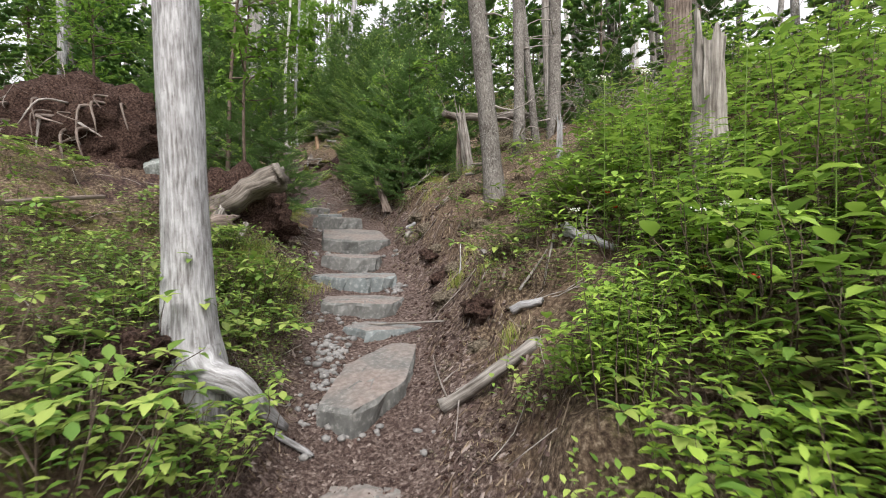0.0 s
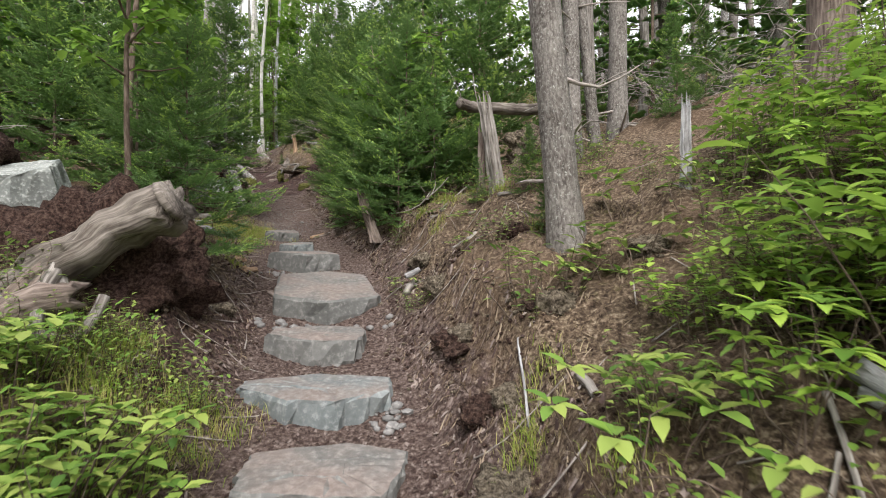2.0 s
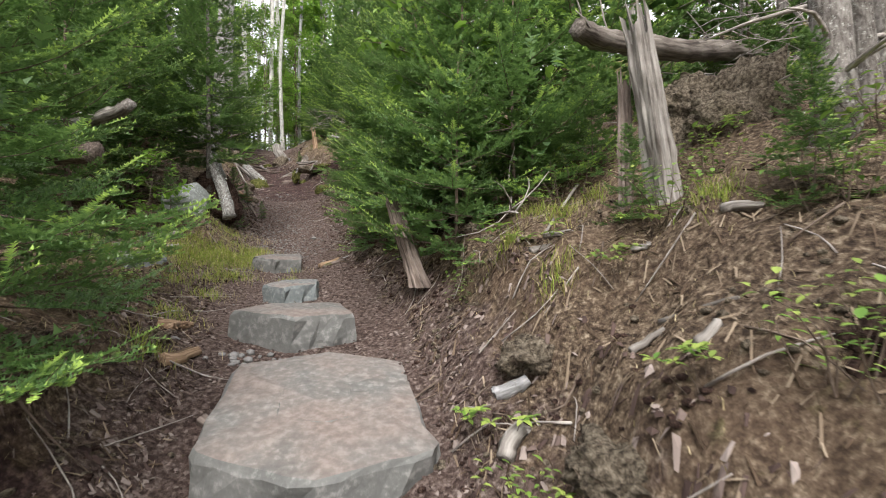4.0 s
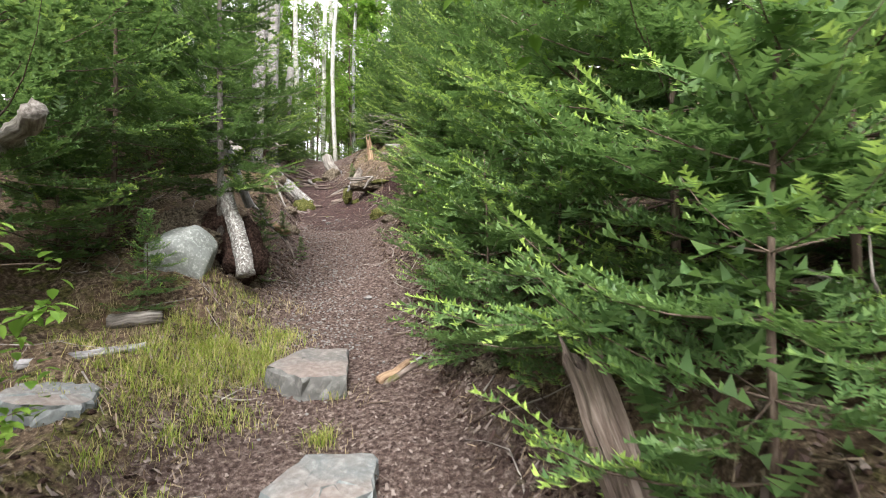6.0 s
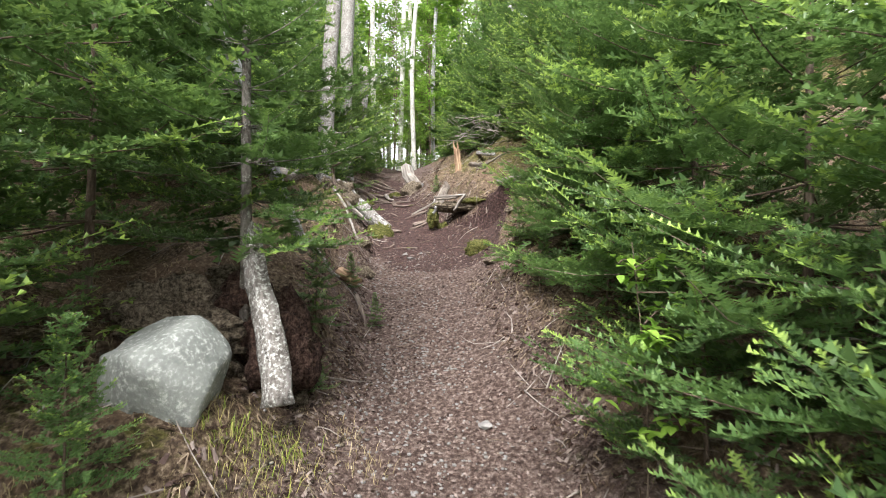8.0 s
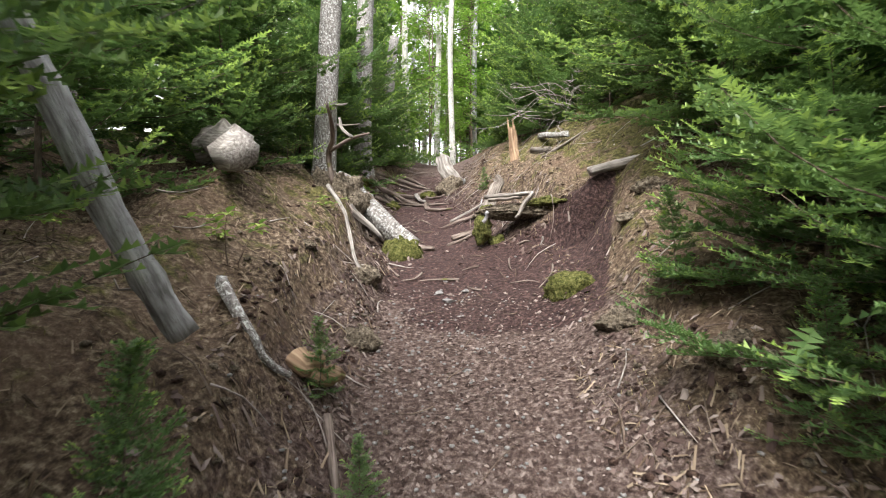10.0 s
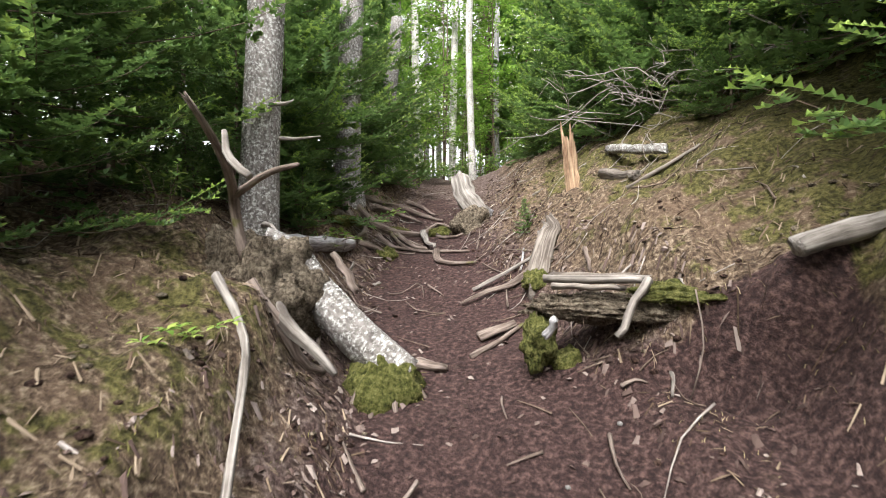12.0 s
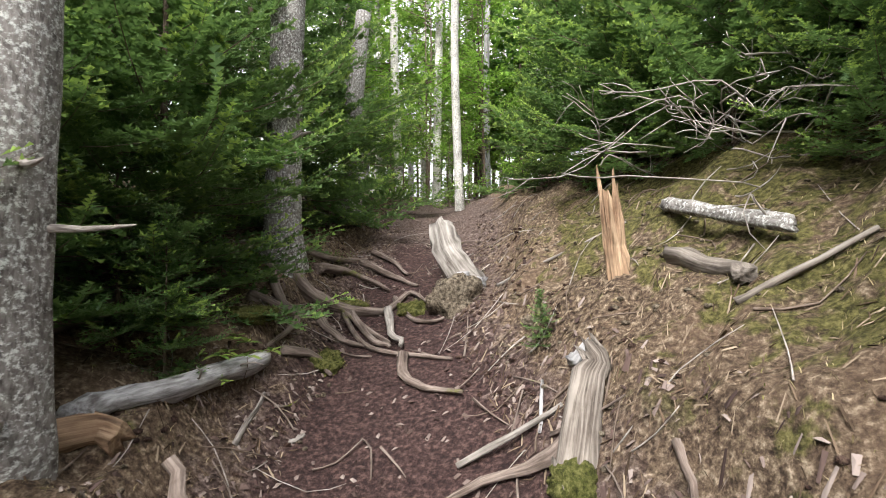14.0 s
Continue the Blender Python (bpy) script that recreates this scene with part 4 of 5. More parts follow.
def soil(name, a, b, c):
    m, nt, bs = tree_of(name)
    pos = nt.nodes.new("ShaderNodeNewGeometry").outputs["Position"]
    fine = noise_of(nt, 48, 8, pos, None, 0.75)
    nt.links.new(ramp(nt, fine, [(.38, a), (.49, b), (.63, c)]), bs.inputs["Base Color"])
    bs.inputs["Roughness"].default_value = .95
    bs.inputs["Specular IOR Level"].default_value = .15
    bump(nt, bs, fine, 1.0, .03)
    return m


M_SOIL = soil("red_brown_soil", (.01, .006, .005), (.045, .025, .02), (.13, .088, .068))
M_MOSS = soil("yellow_green_moss", (.025, .03, .008), (.085, .092, .024), (.19, .185, .07))
M_LICHEN = soil("grey_brown_litter", (.03, .024, .018), (.125, .102, .075), (.3, .26, .2))

stump("stump", 1.68, 3.17, .85, .095, 31, M_DEAD, "tall jagged silver-grey stump rising out of the shrubs", .13)
stump("broken_post", 1.13, 4.87, .42, .028, 32, M_PALE, "thin bleached broken sapling stub", .05)
stump("snag", -.86, 7.46, .38, .05, 33, M_ROOT, "short split grey and orange rotten snag at the trail edge", .04, (-.34, .12), z=2.07)
stump("stump", -3.96, 15.85, .3, .05, 34, M_ROTTEN, "splintered orange-brown stump on the bank", .11, (-.1, 0))
limb("stump", [(-4.080, 15.102, 3.789), (-4.080, 15.102, 3.889), (-4.056, 15.342, 4.175), (-4.036, 15.442, 4.255)], [.1, .075, .055, .04], M_LOG, "broken grey stump with a mossy foot", "stump", 35, ground=False, rough=.3, jag=.06, seg=16)
stump("stump", .22, 6.86, .55, .035, 36, M_ROOT, "brown rotten snag propping a fallen log", .1, (0, .05))
stump("stump", .36, 6.75, .72, .062, 37, M_DEAD, "grey weathered stump beneath a fallen log", .12, (-.15, 0))
mound("soil_mound", -4.1, 5.5, gz(-4.1, 5.5) + .1, .95, .45, .62, 41, M_SOIL, "upturned root plate of dark red soil", rag=.35)
mound("soil_mound", -2.25, 5.2, gz(-2.25, 5.2) - .22, .62, .42, .46, 42, M_SOIL, "overhanging clod of red-brown soil and roots", rag=.4)
mound("soil_mound", 1.0, 7.45, gz(1.0, 7.45) - .02, .42, .3, .34, 46, M_LICHEN, "root plate of a fallen tree covered in litter", rag=.4)
mound("moss_mound", -5.02, 13.72, gz(-5.02, 13.72) - .1, .26, .3, .28, 43, M_LICHEN, "mossy root hummock beside the trail", rag=.4)
mound("moss_mound", -4.5, 13.96, 3.42, .15, .16, .17, 44, M_MOSS, "bright green moss on a root", rag=.3)
mound("moss_mound", -2.98, 13.1, gz(-2.98, 13.1) - .03, .16, .12, .1, 45, M_MOSS, "bright green moss cushion on the bank", rag=.3)
mound("soil_mound", -3.82, 10.0, 2.84, .34, .22, .2, 49, M_LICHEN, "overhanging mat of litter above the boulder", rag=.4)
mound("soil_mound", -3.28, 10.08, 2.7, .15, .15, .26, 50, M_SOIL, "dark soil and roots behind the leaning root stem", rag=.45)
mound("soil_mound", -3.5, 10.1, 2.86, .15, .15, .2, 48, M_SOIL, "hummock of litter and roots above the boulder", rag=.4)
for k, (x, y, z, sx, sy, sz) in enumerate([(-3.62, 14.28, 3.8, .3, .12, .06), (-3.2, 14.3, 3.86, .28, .13, .06), (-3.86, 14.22, 3.66, .07, .09, .12)]):
    mound("moss_mound", x, y, z, sx, sy, sz, 150 + k, M_MOSS if k else M_LICHEN, "mat of moss and litter overhanging the cut peat bank", rag=.4)
mound("moss_mound", -4.060, 15.072, 3.869, .09, .08, .07, 158, M_MOSS, "moss around the foot of a broken stump", rag=.35)
mound("soil_mound", -5.02, 16.62, gz(-5.02, 16.62) - .02, .2, .2, .18, 160, M_LICHEN, "litter packed under the silver stump", rag=.4)
for k, (x, y) in enumerate([(-5.82, 15.5), (-5.85, 16.5)]):
    mound("moss_mound", x, y, gz(x, y) - .03, .17, .13, .05, 170 + k, M_MOSS, "low green moss between the roots", rag=.3)
for x, y, s, k in [(-3.62, 9.95, .26, 0), (-3.3, 10.15, .16, 0), (-3.95, 12.3, .16, 0), (-4.25, 12.9, .16, 0), (.1, 4.35, .13, 0), (-.05, 5.0, .14, 0), (.35, 4.55, .15, 0), (-3.75, 14.35, .1, 2), (-5.5, 15.75, .12, 2), (-5.35, 16.6, .13, 2), (-2.35, 11.9, .13, 0)]:
    s *= .62 if k < 2 else .9
    mound("soil_clod" if k < 2 else "moss_mound", x, y, gz(x, y) - s * .2, s, s * .9, s * .75, int(abs(x * 90 + y * 7)), (M_LICHEN, M_SOIL, M_MOSS)[k], ("litter-covered clod on the bank", "red-brown clod on the bank", "low cushion of green moss")[k], rag=.4)
for k, (x, y, q) in enumerate([(.06, 3.95, .17), (.02, 4.45, .15), (-.08, 5.05, .17), (-.16, 5.7, .15), (.26, 3.3, .15), (.34, 4.7, .14), (-.3, 6.3, .14), (.5, 3.9, .13), (.3, 5.5, .15)]):
    mound("soil_clod", x, y, gz(x, y) - .07, q * .8, q, q * .5, 210 + k, M_SOIL if k % 3 else M_LICHEN, "tussock of litter and rootlets overhanging the eroded bank", rag=.5)
slab("rock", -2.95, 5.45, gz(-2.95, 5.45) + .24, .55, .4, .3, 15, 9, M_BOULDER, "pale lichened angular rock on the bank", (22, -10), 3.0, .14)
for x, y, z, s, n, sd in [(-3.3, 16.5, 5.25, 1.0, 26, 1), (-2.7, 16.0, 5.3, .9, 18, 2), (2.2, 7.6, 3.5, 1.6, 26, 3), (3.4, 8.6, 3.9, 1.9, 26, 4), (1.9, 9.4, 3.9, 1.6, 20, 5), (4.4, 7.2, 3.9, 1.6, 22, 6), (2.9, 5.8, 3.3, 1.3, 16, 7), (-3.9, 5.7, 2.75, .9, 16, 8), (-4.8, 6.0, 2.7, 1.1, 16, 9), (5.5, 10, 4.6, 2, 20, 11)]:
    brush(x, y, z, s, n, sd)
trunk_tree(2.75, 5.9, 7, .16, .13, .1, .1, M_ROOT, "stout brown dead trunk among tangled branches", 51, 6, "dead_tree", .04, 1.3, near=True)
for k in range(22):
    x, y = rt.uniform(1.5, 8), rt.uniform(7.5, 16)
    trunk_tree(x, y, rt.uniform(6, 11), rt.uniform(.06, .13), .04, rt.normal(0, .4), rt.normal(0, .3), [M_SPRUCE, M_DEAD, M_FIRBARK][k % 3], "slim grey trunk in the dead spruce stand", 300 + k, 9, "forest_tree", .1, 1.2, seg=8)
for k in range(16):
    x, y = rt.uniform(-11, -5.5), rt.uniform(6.5, 17)
    trunk_tree(x - 1, y, rt.uniform(6, 11), rt.uniform(.06, .12), .04, rt.normal(0, .4), rt.normal(0, .3), [M_SPRUCE, M_PALE, M_FIRBARK][k % 3], "slim grey trunk behind the young firs", 330 + k, 6, "forest_tree", .1, 1.2, seg=8)


# ---- grass, litter and gravel ----
def grass(name, spots, n, h, material, label, seed):
    """Blades in tufts; spots: x, y, spread, droop."""
    r = np.random.default_rng(seed)
    V, T = [], []
    for x, y, sp in spots:
        for _ in range(n):
            px, py = x + r.normal(0, sp), y + r.normal(0, sp)
            p = np.array([px, py, gz(px, py) - .01])
            a, hh = r.uniform(0, 6.28), h * r.uniform(.5, 1.25)
            o = np.array([math.cos(a), math.sin(a), 0]) * hh * r.uniform(.35, 1.2)
            w = np.array([-math.sin(a), math.cos(a), 0]) * .0016
            m1, tp = p + o * .35 + (0, 0, hh * .6), p + o + (0, 0, hh * r.uniform(.55, 1))
            V += [[p - w, p + w, m1 + w * .8], [p - w, m1 + w * .8, m1 - w * .8], [m1 - w * .8, m1 + w * .8, tp]]
            t = r.uniform(0, 1)
            T += [t, t, t]
    mb = MB()
    mb.tris(np.array(V), np.array(T))
    return thing(name, mb, material, label, "grass", "", "stuff")


rg = np.random.default_rng(12)
patch1 = [(rg.uniform(-1.85, -1.15), rg.uniform(3.0, 4.7), .07) for _ in range(70)]
patch2 = [(-2.75 + rg.normal(0, .22) - .12 * k / 30, 8.9 + rg.normal(0, .45), .07) for k in range(46)]
tufts = [(.12, 4.12, .05), (.2, 4.25, .05), (.1, 4.0, .04), (-.05, 7.05, .05), (-.15, 7.25, .05), (.15, 7.3, .05), (-.35, 6.9, .04), (.3, 3.6, .05), (.35, 2.7, .05), (.3, 6.2, .05), (-.2, 6.4, .04), (-1.55, 7.45, .03), (-1.95, 8.35, .03), (-2.05, 8.75, .03), (.45, 5.4, .05), (-2.3, 7.8, .05), (-2.2, 7.2, .06), (-2.5, 8.2, .06), (-1.95, 6.6, .06)]
grass("grass", patch1, 60, .11, M_GRASS, "long green grass beside the stone steps", 3)
grass("grass", patch2 + tufts, 130, .085, M_GRASS, "soft green grass beside the trail", 1)
grass("dry_grass", [(x + .05, y, s + .03) for x, y, s in patch2 + tufts + patch1[::3]] + [(-3.2 + rg.normal(0, .2), 9.2 + rg.normal(0, .5), .06) for _ in range(20)], 60, .065, M_STRAW, "dry straw-coloured grass beside the trail", 2)


rm = np.random.default_rng(14)
mossy, strawy = [], []
for k in range(3600):
    y = rm.uniform(1.8, 18)
    xl, xr = profile(y)[:2]
    e = .15 + 1.9 * rm.uniform() ** 1.2
    x = xl - e if k % 2 else xr + e
    (mossy if noise.noise((x * .8, y * .8, 5.5)) > (-.05 if x > xr else .15) and y > 7 else strawy).append((x, y, .05))
grass("moss", mossy, 7, .024, M_MOSSFUR, "short moss and low shoots on the banks", 4)
grass("dry_grass", strawy, 6, .03, M_STRAW, "dead grass and leaf scraps on the banks", 5)


def scatter(name, n, where, size, material, label, seed, flat=.35, long=2.4):
    """Loose flakes: small bent slips lying on the ground."""
    r = np.random.default_rng(seed)
    mb = MB()
    for _ in range(n):
        x, y = where(r)
        a = r.uniform(0, 6.28)
        L = size * r.uniform(.4, 1.6)
        W = L / long * r.uniform(.6, 1.3)
        d = np.array([math.cos(a), math.sin(a), 0])
        s = np.array([-d[1], d[0], r.normal(0, flat)])
        p = np.array([x, y, gz(x, y) + .003])
        q = p + d * L
        q[2] = gz(q[0], q[1]) + .004 + abs(r.normal(0, L * .2))
        mb.add([p - s * W, p + s * W, q + s * W * .6, q - s * W * .6, (p + q) / 2 + (0, 0, W * .8)], [(0, 1, 4), (1, 2, 4), (2, 3, 4), (3, 0, 4)])
    return thing(name, mb, material, label, "litter", "", "stuff", smooth=False)


def on_trail(y0, y1, pad=.15):
    def f(r):
        y = r.uniform(y0, y1)
        xl, xr = profile(y)[:2]
        return r.uniform(xl - pad, xr + pad), y
    return f


def on_banks(y0, y1, reach=1.7):
    def f(r):
        y = r.uniform(y0, y1)
        xl, xr = profile(y)[:2]
        e = reach * r.uniform(0, 1) ** 1.4
        x = xl - e if r.uniform() < .45 else xr + e
        if -3.95 < x < -2.7 and 12.4 < y < 14.15 and r.uniform() < .75:
            return f(r)
        return x, y
    return f


scatter("bark_chip_litter", 17000, on_trail(1.6, 13.2), .0125, M_CHIPS, "reddish bark chips trodden into the trail", 1)
scatter("bark_chip_litter", 900, on_trail(13, 19), .02, M_CHIPS, "scattered wood chips on dark peat", 2)
scatter("needle_litter", 26000, on_banks(1.8, 18.5), .035, M_NEEDLES, "dead needles, twigs and leaf scraps on the banks", 3, .3, 12)
scatter("needle_litter", 9000, on_banks(1.8, 18.5, .5), .022, M_CHIPS, "red-brown scraps on the eroded trail edge", 4, .4, 3)


def sticks(name, n, where, lo, hi, r0, material, label, seed):
    r = np.random.default_rng(seed)
    mb = MB()
    for _ in range(n):
        x, y = where(r)
        a, L = r.uniform(0, 6.28), r.uniform(lo, hi)
        P = []
        for u in (0, .5, 1):
            px, py = x + math.cos(a) * L * u + r.normal(0, .06 * L), y + math.sin(a) * L * u + r.normal(0, .06 * L)
            P.append((px, py, gz(px, py) + r0 + abs(r.normal(0, .012))))
        tube(mb, curve(P, 5), [r0 * r.uniform(.5, 1.4), r0 * .4], 4, .1, r=r)
    return thing(name, mb, material, label, "twigs", "", "stuff")


sticks("fallen_twigs", 420, on_banks(1.8, 18.5), .1, .42, .004, M_GREYTWIG, "thin grey fallen twigs on the banks", 5)
sticks("fallen_twigs", 260, on_banks(1.8, 18.5), .08, .35, .005, M_TWIG, "thin brown fallen twigs and rootlets", 6)
sticks("fallen_twigs", 120, on_trail(2, 18.5), .06, .22, .004, M_TWIG, "thin brown twigs on the trail", 7)
sticks("fallen_twigs", 50, on_trail(13.3, 18), .1, .3, .008, M_ROOT, "bits of broken root on the peat", 8)


def pebbles(spots, n, size, seed, label, name="pebbles", material=None, category="pebbles"):
    r = np.random.default_rng(seed)
    mb = MB()
    bm = bmesh.new()
    bmesh.ops.create_icosphere(bm, subdivisions=1, radius=1)
    base = np.array([v.co[:] for v in bm.verts])
    faces = [tuple(v.index for v in f.verts) for f in bm.faces]
    bm.free()
    for x, y, sx, sy in spots:
        for _ in range(n):
            px, py = x + r.normal(0, sx), y + r.normal(0, sy)
            s = size * r.uniform(.45, 1.5)
            a = r.uniform(0, 3.14)
            b = base * (s, s * r.uniform(.6, .9), s * r.uniform(.4, .7)) * (1 + r.normal(0, .07, base.shape))
            b = np.column_stack([b[:, 0] * math.cos(a) - b[:, 1] * math.sin(a), b[:, 0] * math.sin(a) + b[:, 1] * math.cos(a), b[:, 2]])
            mb.add(b + (px, py, gz(px, py) + s * .2), faces)
    return thing(name, mb, material or M_PEBBLE, label, category, "", "stuff")


pebbles([(-.72, 3.0, .06, .25), (-.78, 3.4, .06, .15)], 60, .024, 1, "grey pebbles packed beside the stone step")
pebbles([(-1.05, 5.78, .2, .05)], 70, .03, 2, "grey pebbles packed under the stone step")
pebbles([(-.5, 2.62, .2, .08), (-1.6, 6.85, .1, .07), (-.45, 4.7, .06, .08), (-.75, 3.5, .1, .1), (-1.0, 3.95, .25, .06)], 18, .026, 3, "grey pebbles on the trail")
pebbles([(-2.6, 9.9, .2, .7), (-3.1, 11.2, .25, .6), (-3.6, 12.4, .25, .5), (-2.3, 9.6, .2, .5), (-2.9, 10.8, .2, .5)], 330, .009, 4, "fine gravel trodden into the trail")
for k, (x, y, s) in enumerate([(-2.37, 10.43, .05), (-3.75, 13.1, .045), (-3.85, 13.2, .035), (-3.7, 13.28, .035), (-3.9, 13.45, .025), (-4.5, 14.1, .03), (-.42, 4.62, .05), (-.36, 4.72, .045)]):
    boulder("stone", x, y, gz(x, y) + s * .2, s, s * .8, s * .45, k * 40, 80 + k, M_PEBBLE, "small pale stone lying on the trail", .1)
rc = np.random.default_rng(21)
for mt, lab, cnt in ((M_SOIL, "red-brown crumbs of soil on the eroded banks", 420), (M_LICHEN, "grey-brown crumbs of litter on the banks", 520)):
    spots = []
    for _ in range(cnt):
        x, y = on_banks(2.0, 17.5, .55 if mt == M_SOIL else 1.6)(rc)
        spots.append((x, y, .06, .06))
    pebbles(spots, 4, .015, 31, lab, "soil_crumbs", mt, "soil")
for k in range(44):
    y = rc.uniform(2.6, 16.5)
    xl, xr = profile(y)[:2]
    x = xr + rc.uniform(.2, 1.3) if k % 3 else xl - rc.uniform(.2, 1.2)
    s = rc.uniform(.035, .085)
    if k % 4 == 0:
        continue
    mound("soil_clod", x, y, gz(x, y) - s * .25, s * 1.3, s, s * .7, 900 + k, M_SOIL if k % 4 == 0 else M_LICHEN, "red-brown clod on the bank" if k % 4 == 0 else "litter-covered clod on the bank", rag=.45)

# ---- flowers and berries ----
M_FLOWER = chips("white_petals", (.55, .56, .48), (.72, .73, .66), (.8, .8, .76), .6)
M_BERRY = chips("red_berries", (.45, .02, .015), (.55, .03, .02), (.6, .06, .03), .35)


def topped_plant(name, x, y, z, n, size, spread, material, label, head, seed):
    """A thin stalk from the ground with a cluster of small heads."""
    r = np.random.default_rng(seed)
    root = tagged(new(name), label, "plant")
    root.matrix_world = pose(x, y, gz(x, y))
    h = max(.12, z - gz(x, y))
    st, hd = MB(), MB()
    tube(st, curve([(0, 0, -.03), (r.normal(0, .03), r.normal(0, .03), h * .5), (0, 0, h)], 6), [.004, .0015], 4, r=r)
    for k in range(5):
        q = h * (.35 + .12 * k)
        a = k * 2.4
        leaf(st, np.array([0, 0, q]), (math.cos(a), math.sin(a), .3), (0, 0, 1), .07, .028, r)
    bm = bmesh.new()
    bmesh.ops.create_icosphere(bm, subdivisions=1, radius=1)
    base = np.array([v.co[:] for v in bm.verts])
    faces = [tuple(v.index for v in f.verts) for f in bm.faces]
    bm.free()
    for _ in range(n):
        hd.add(base * size * r.uniform(.7, 1.2) + (r.normal(0, spread), r.normal(0, spread), h + r.normal(0, spread * .3)), faces)
    part("stalk", st, M_HERB, root)
    tagged(part(head, hd, material, root), kind="stuff")
    return root


for k, (x, y, z) in enumerate([(0.93, 2.9, 2.39), (1.13, 2.82, 2.4), (1.27, 2.1, 2.25), (1.4, 1.81, 2.12), (0.74, 2.8, 1.62), (1.08, 1.91, 1.57), (1.04, 2.05, 1.56), (1.1, 1.78, 1.57)]):
    topped_plant("flowering_plant", x, y, z, 16, .0045, .016, M_FLOWER, "tall plant with a flat head of small white flowers", "flower_head", 700 + k)
for k, (x, y, z) in enumerate([(1.02, 3.1, 1.75), (1.03, 3.22, 1.77), (1.01, 2.97, 1.65), (0.87, 2.24, 1.33), (1.01, 1.95, 1.33), (1.04, 1.7, 1.31)]):
    topped_plant("berry_plant", x, y, z, 5, .0075, .011, M_BERRY, "low plant with a cluster of bright red berries", "berry_cluster", 720 + k)

# ---- logs, sticks and roots ----
limb("root", [(-6.21, 16.29, 0.036), (-5.99, 16.23, 0.036), (-5.81, 16.37, 0.036), (-5.54, 16.51, 0.036), (-5.49, 16.79, 0.036), (-5.28, 16.66, 0.036)], [0.056, 0.01], M_ROOT, "bare brown root crossing the trail", "root", 501, group="exposed roots")
limb("root", [(-5.97, 15.72, 0.032), (-5.81, 15.72, 0.032), (-5.74, 15.84, 0.032), (-5.63, 15.47, 0.032)], [0.048, 0.01], M_ROOT, "bare brown root crossing the trail", "root", 502, group="exposed roots")
limb("root", [(-6.11, 16.52, 0.032), (-6.01, 16.83, 0.032), (-5.65, 16.82, 0.032)], [0.048, 0.01], M_ROOT, "bare brown root crossing the trail", "root", 503, group="exposed roots")
limb("root", [(-5.75, 16.34, 0.019), (-5.39, 16.04, 0.019), (-4.95, 15.96, 0.019), (-4.81, 15.93, 0.019)], [0.0224, 0.01], M_ROOT, "bare brown root crossing the trail", "root", 504, group="exposed roots")
limb("root", [(-5.12, 15.94, 0.022), (-4.97, 15.73, 0.022), (-4.8, 15.67, 0.022), (-4.64, 15.64, 0.022)], [0.0288, 0.01], M_ROOT, "bare brown root crossing the trail", "root", 505, group="exposed roots")
limb("root", [(-5.77, 16.1, 0.024), (-5.62, 16.07, 0.024), (-5.42, 16.02, 0.024)], [0.032, 0.01], M_ROOT, "bare brown root crossing the trail", "root", 506, group="exposed roots")
limb("root", [(-5.61, 15.53, 0.024), (-5.54, 15.68, 0.024), (-5.41, 15.66, 0.024)], [0.032, 0.01], M_ROOT, "bare brown root crossing the trail", "root", 507, group="exposed roots")
limb("root", [(-5.75, 16.41, 0.021), (-5.4, 16.11, 0.021), (-5.25, 16.05, 0.021)], [0.0256, 0.01], M_ROOT, "bare brown root crossing the trail", "root", 508, group="exposed roots")
limb("root", [(-6.08, 17.12, 0.024), (-5.72, 17.04, 0.024), (-5.47, 16.94, 0.024)], [0.032, 0.01], M_ROOT, "bare brown root crossing the trail", "root", 509, group="exposed roots")
limb("root", [(-6.13, 16.05, 0.028), (-5.9, 15.89, 0.028), (-5.78, 15.94, 0.028)], [0.04, 0.01], M_ROOT, "bare brown root crossing the trail", "root", 510, group="exposed roots")
limb("root", [(-5.84, 16.4, 0.021), (-5.57, 16.27, 0.021), (-5.29, 16.12, 0.021)], [0.0256, 0.01], M_ROOT, "bare brown root crossing the trail", "root", 511, group="exposed roots")
limb("root", [(-6.29, 16.62, 0.026), (-6.15, 16.88, 0.026), (-6.08, 17.21, 0.026)], [0.0352, 0.01], M_ROOT, "bare brown root crossing the trail", "root", 512, group="exposed roots")
limb("root", [(-6.14, 17.42, 0.022), (-5.87, 17.34, 0.022), (-5.67, 17.15, 0.022)], [0.0288, 0.01], M_ROOT, "bare brown root crossing the trail", "root", 513, group="exposed roots")
limb("root", [(-5.57, 16.75, 0.019), (-5.26, 16.42, 0.019), (-5.01, 16.37, 0.019)], [0.0224, 0.01], M_ROOT, "bare brown root crossing the trail", "root", 514, group="exposed roots")
limb("root", [(-5.49, 16.51, 0.046), (-5.3, 16.19, 0.046), (-5.15, 16.03, 0.046)], [0.0352, 0.012], M_DEAD, "pale worn root arching over the trail", "root", 515, group="exposed roots")
limb("root", [(-4.06, 15.25, 0.027), (-4.15, 15.19, 0.027), (-4.31, 15.2, 0.027), (-4.54, 15.05, 0.027)], [0.0384, 0.008], M_ROOT, "pale root running from a broken stump", "root", 516, group="exposed roots")
limb("root", [(-4.86, 13.53, 0.026), (-4.77, 13.58, 0.026), (-4.7, 13.67, 0.026), (-4.65, 13.78, 0.026)], [0.0352, 0.01], M_ROOT, "bare brown root crossing the trail", "root", 517, group="exposed roots")
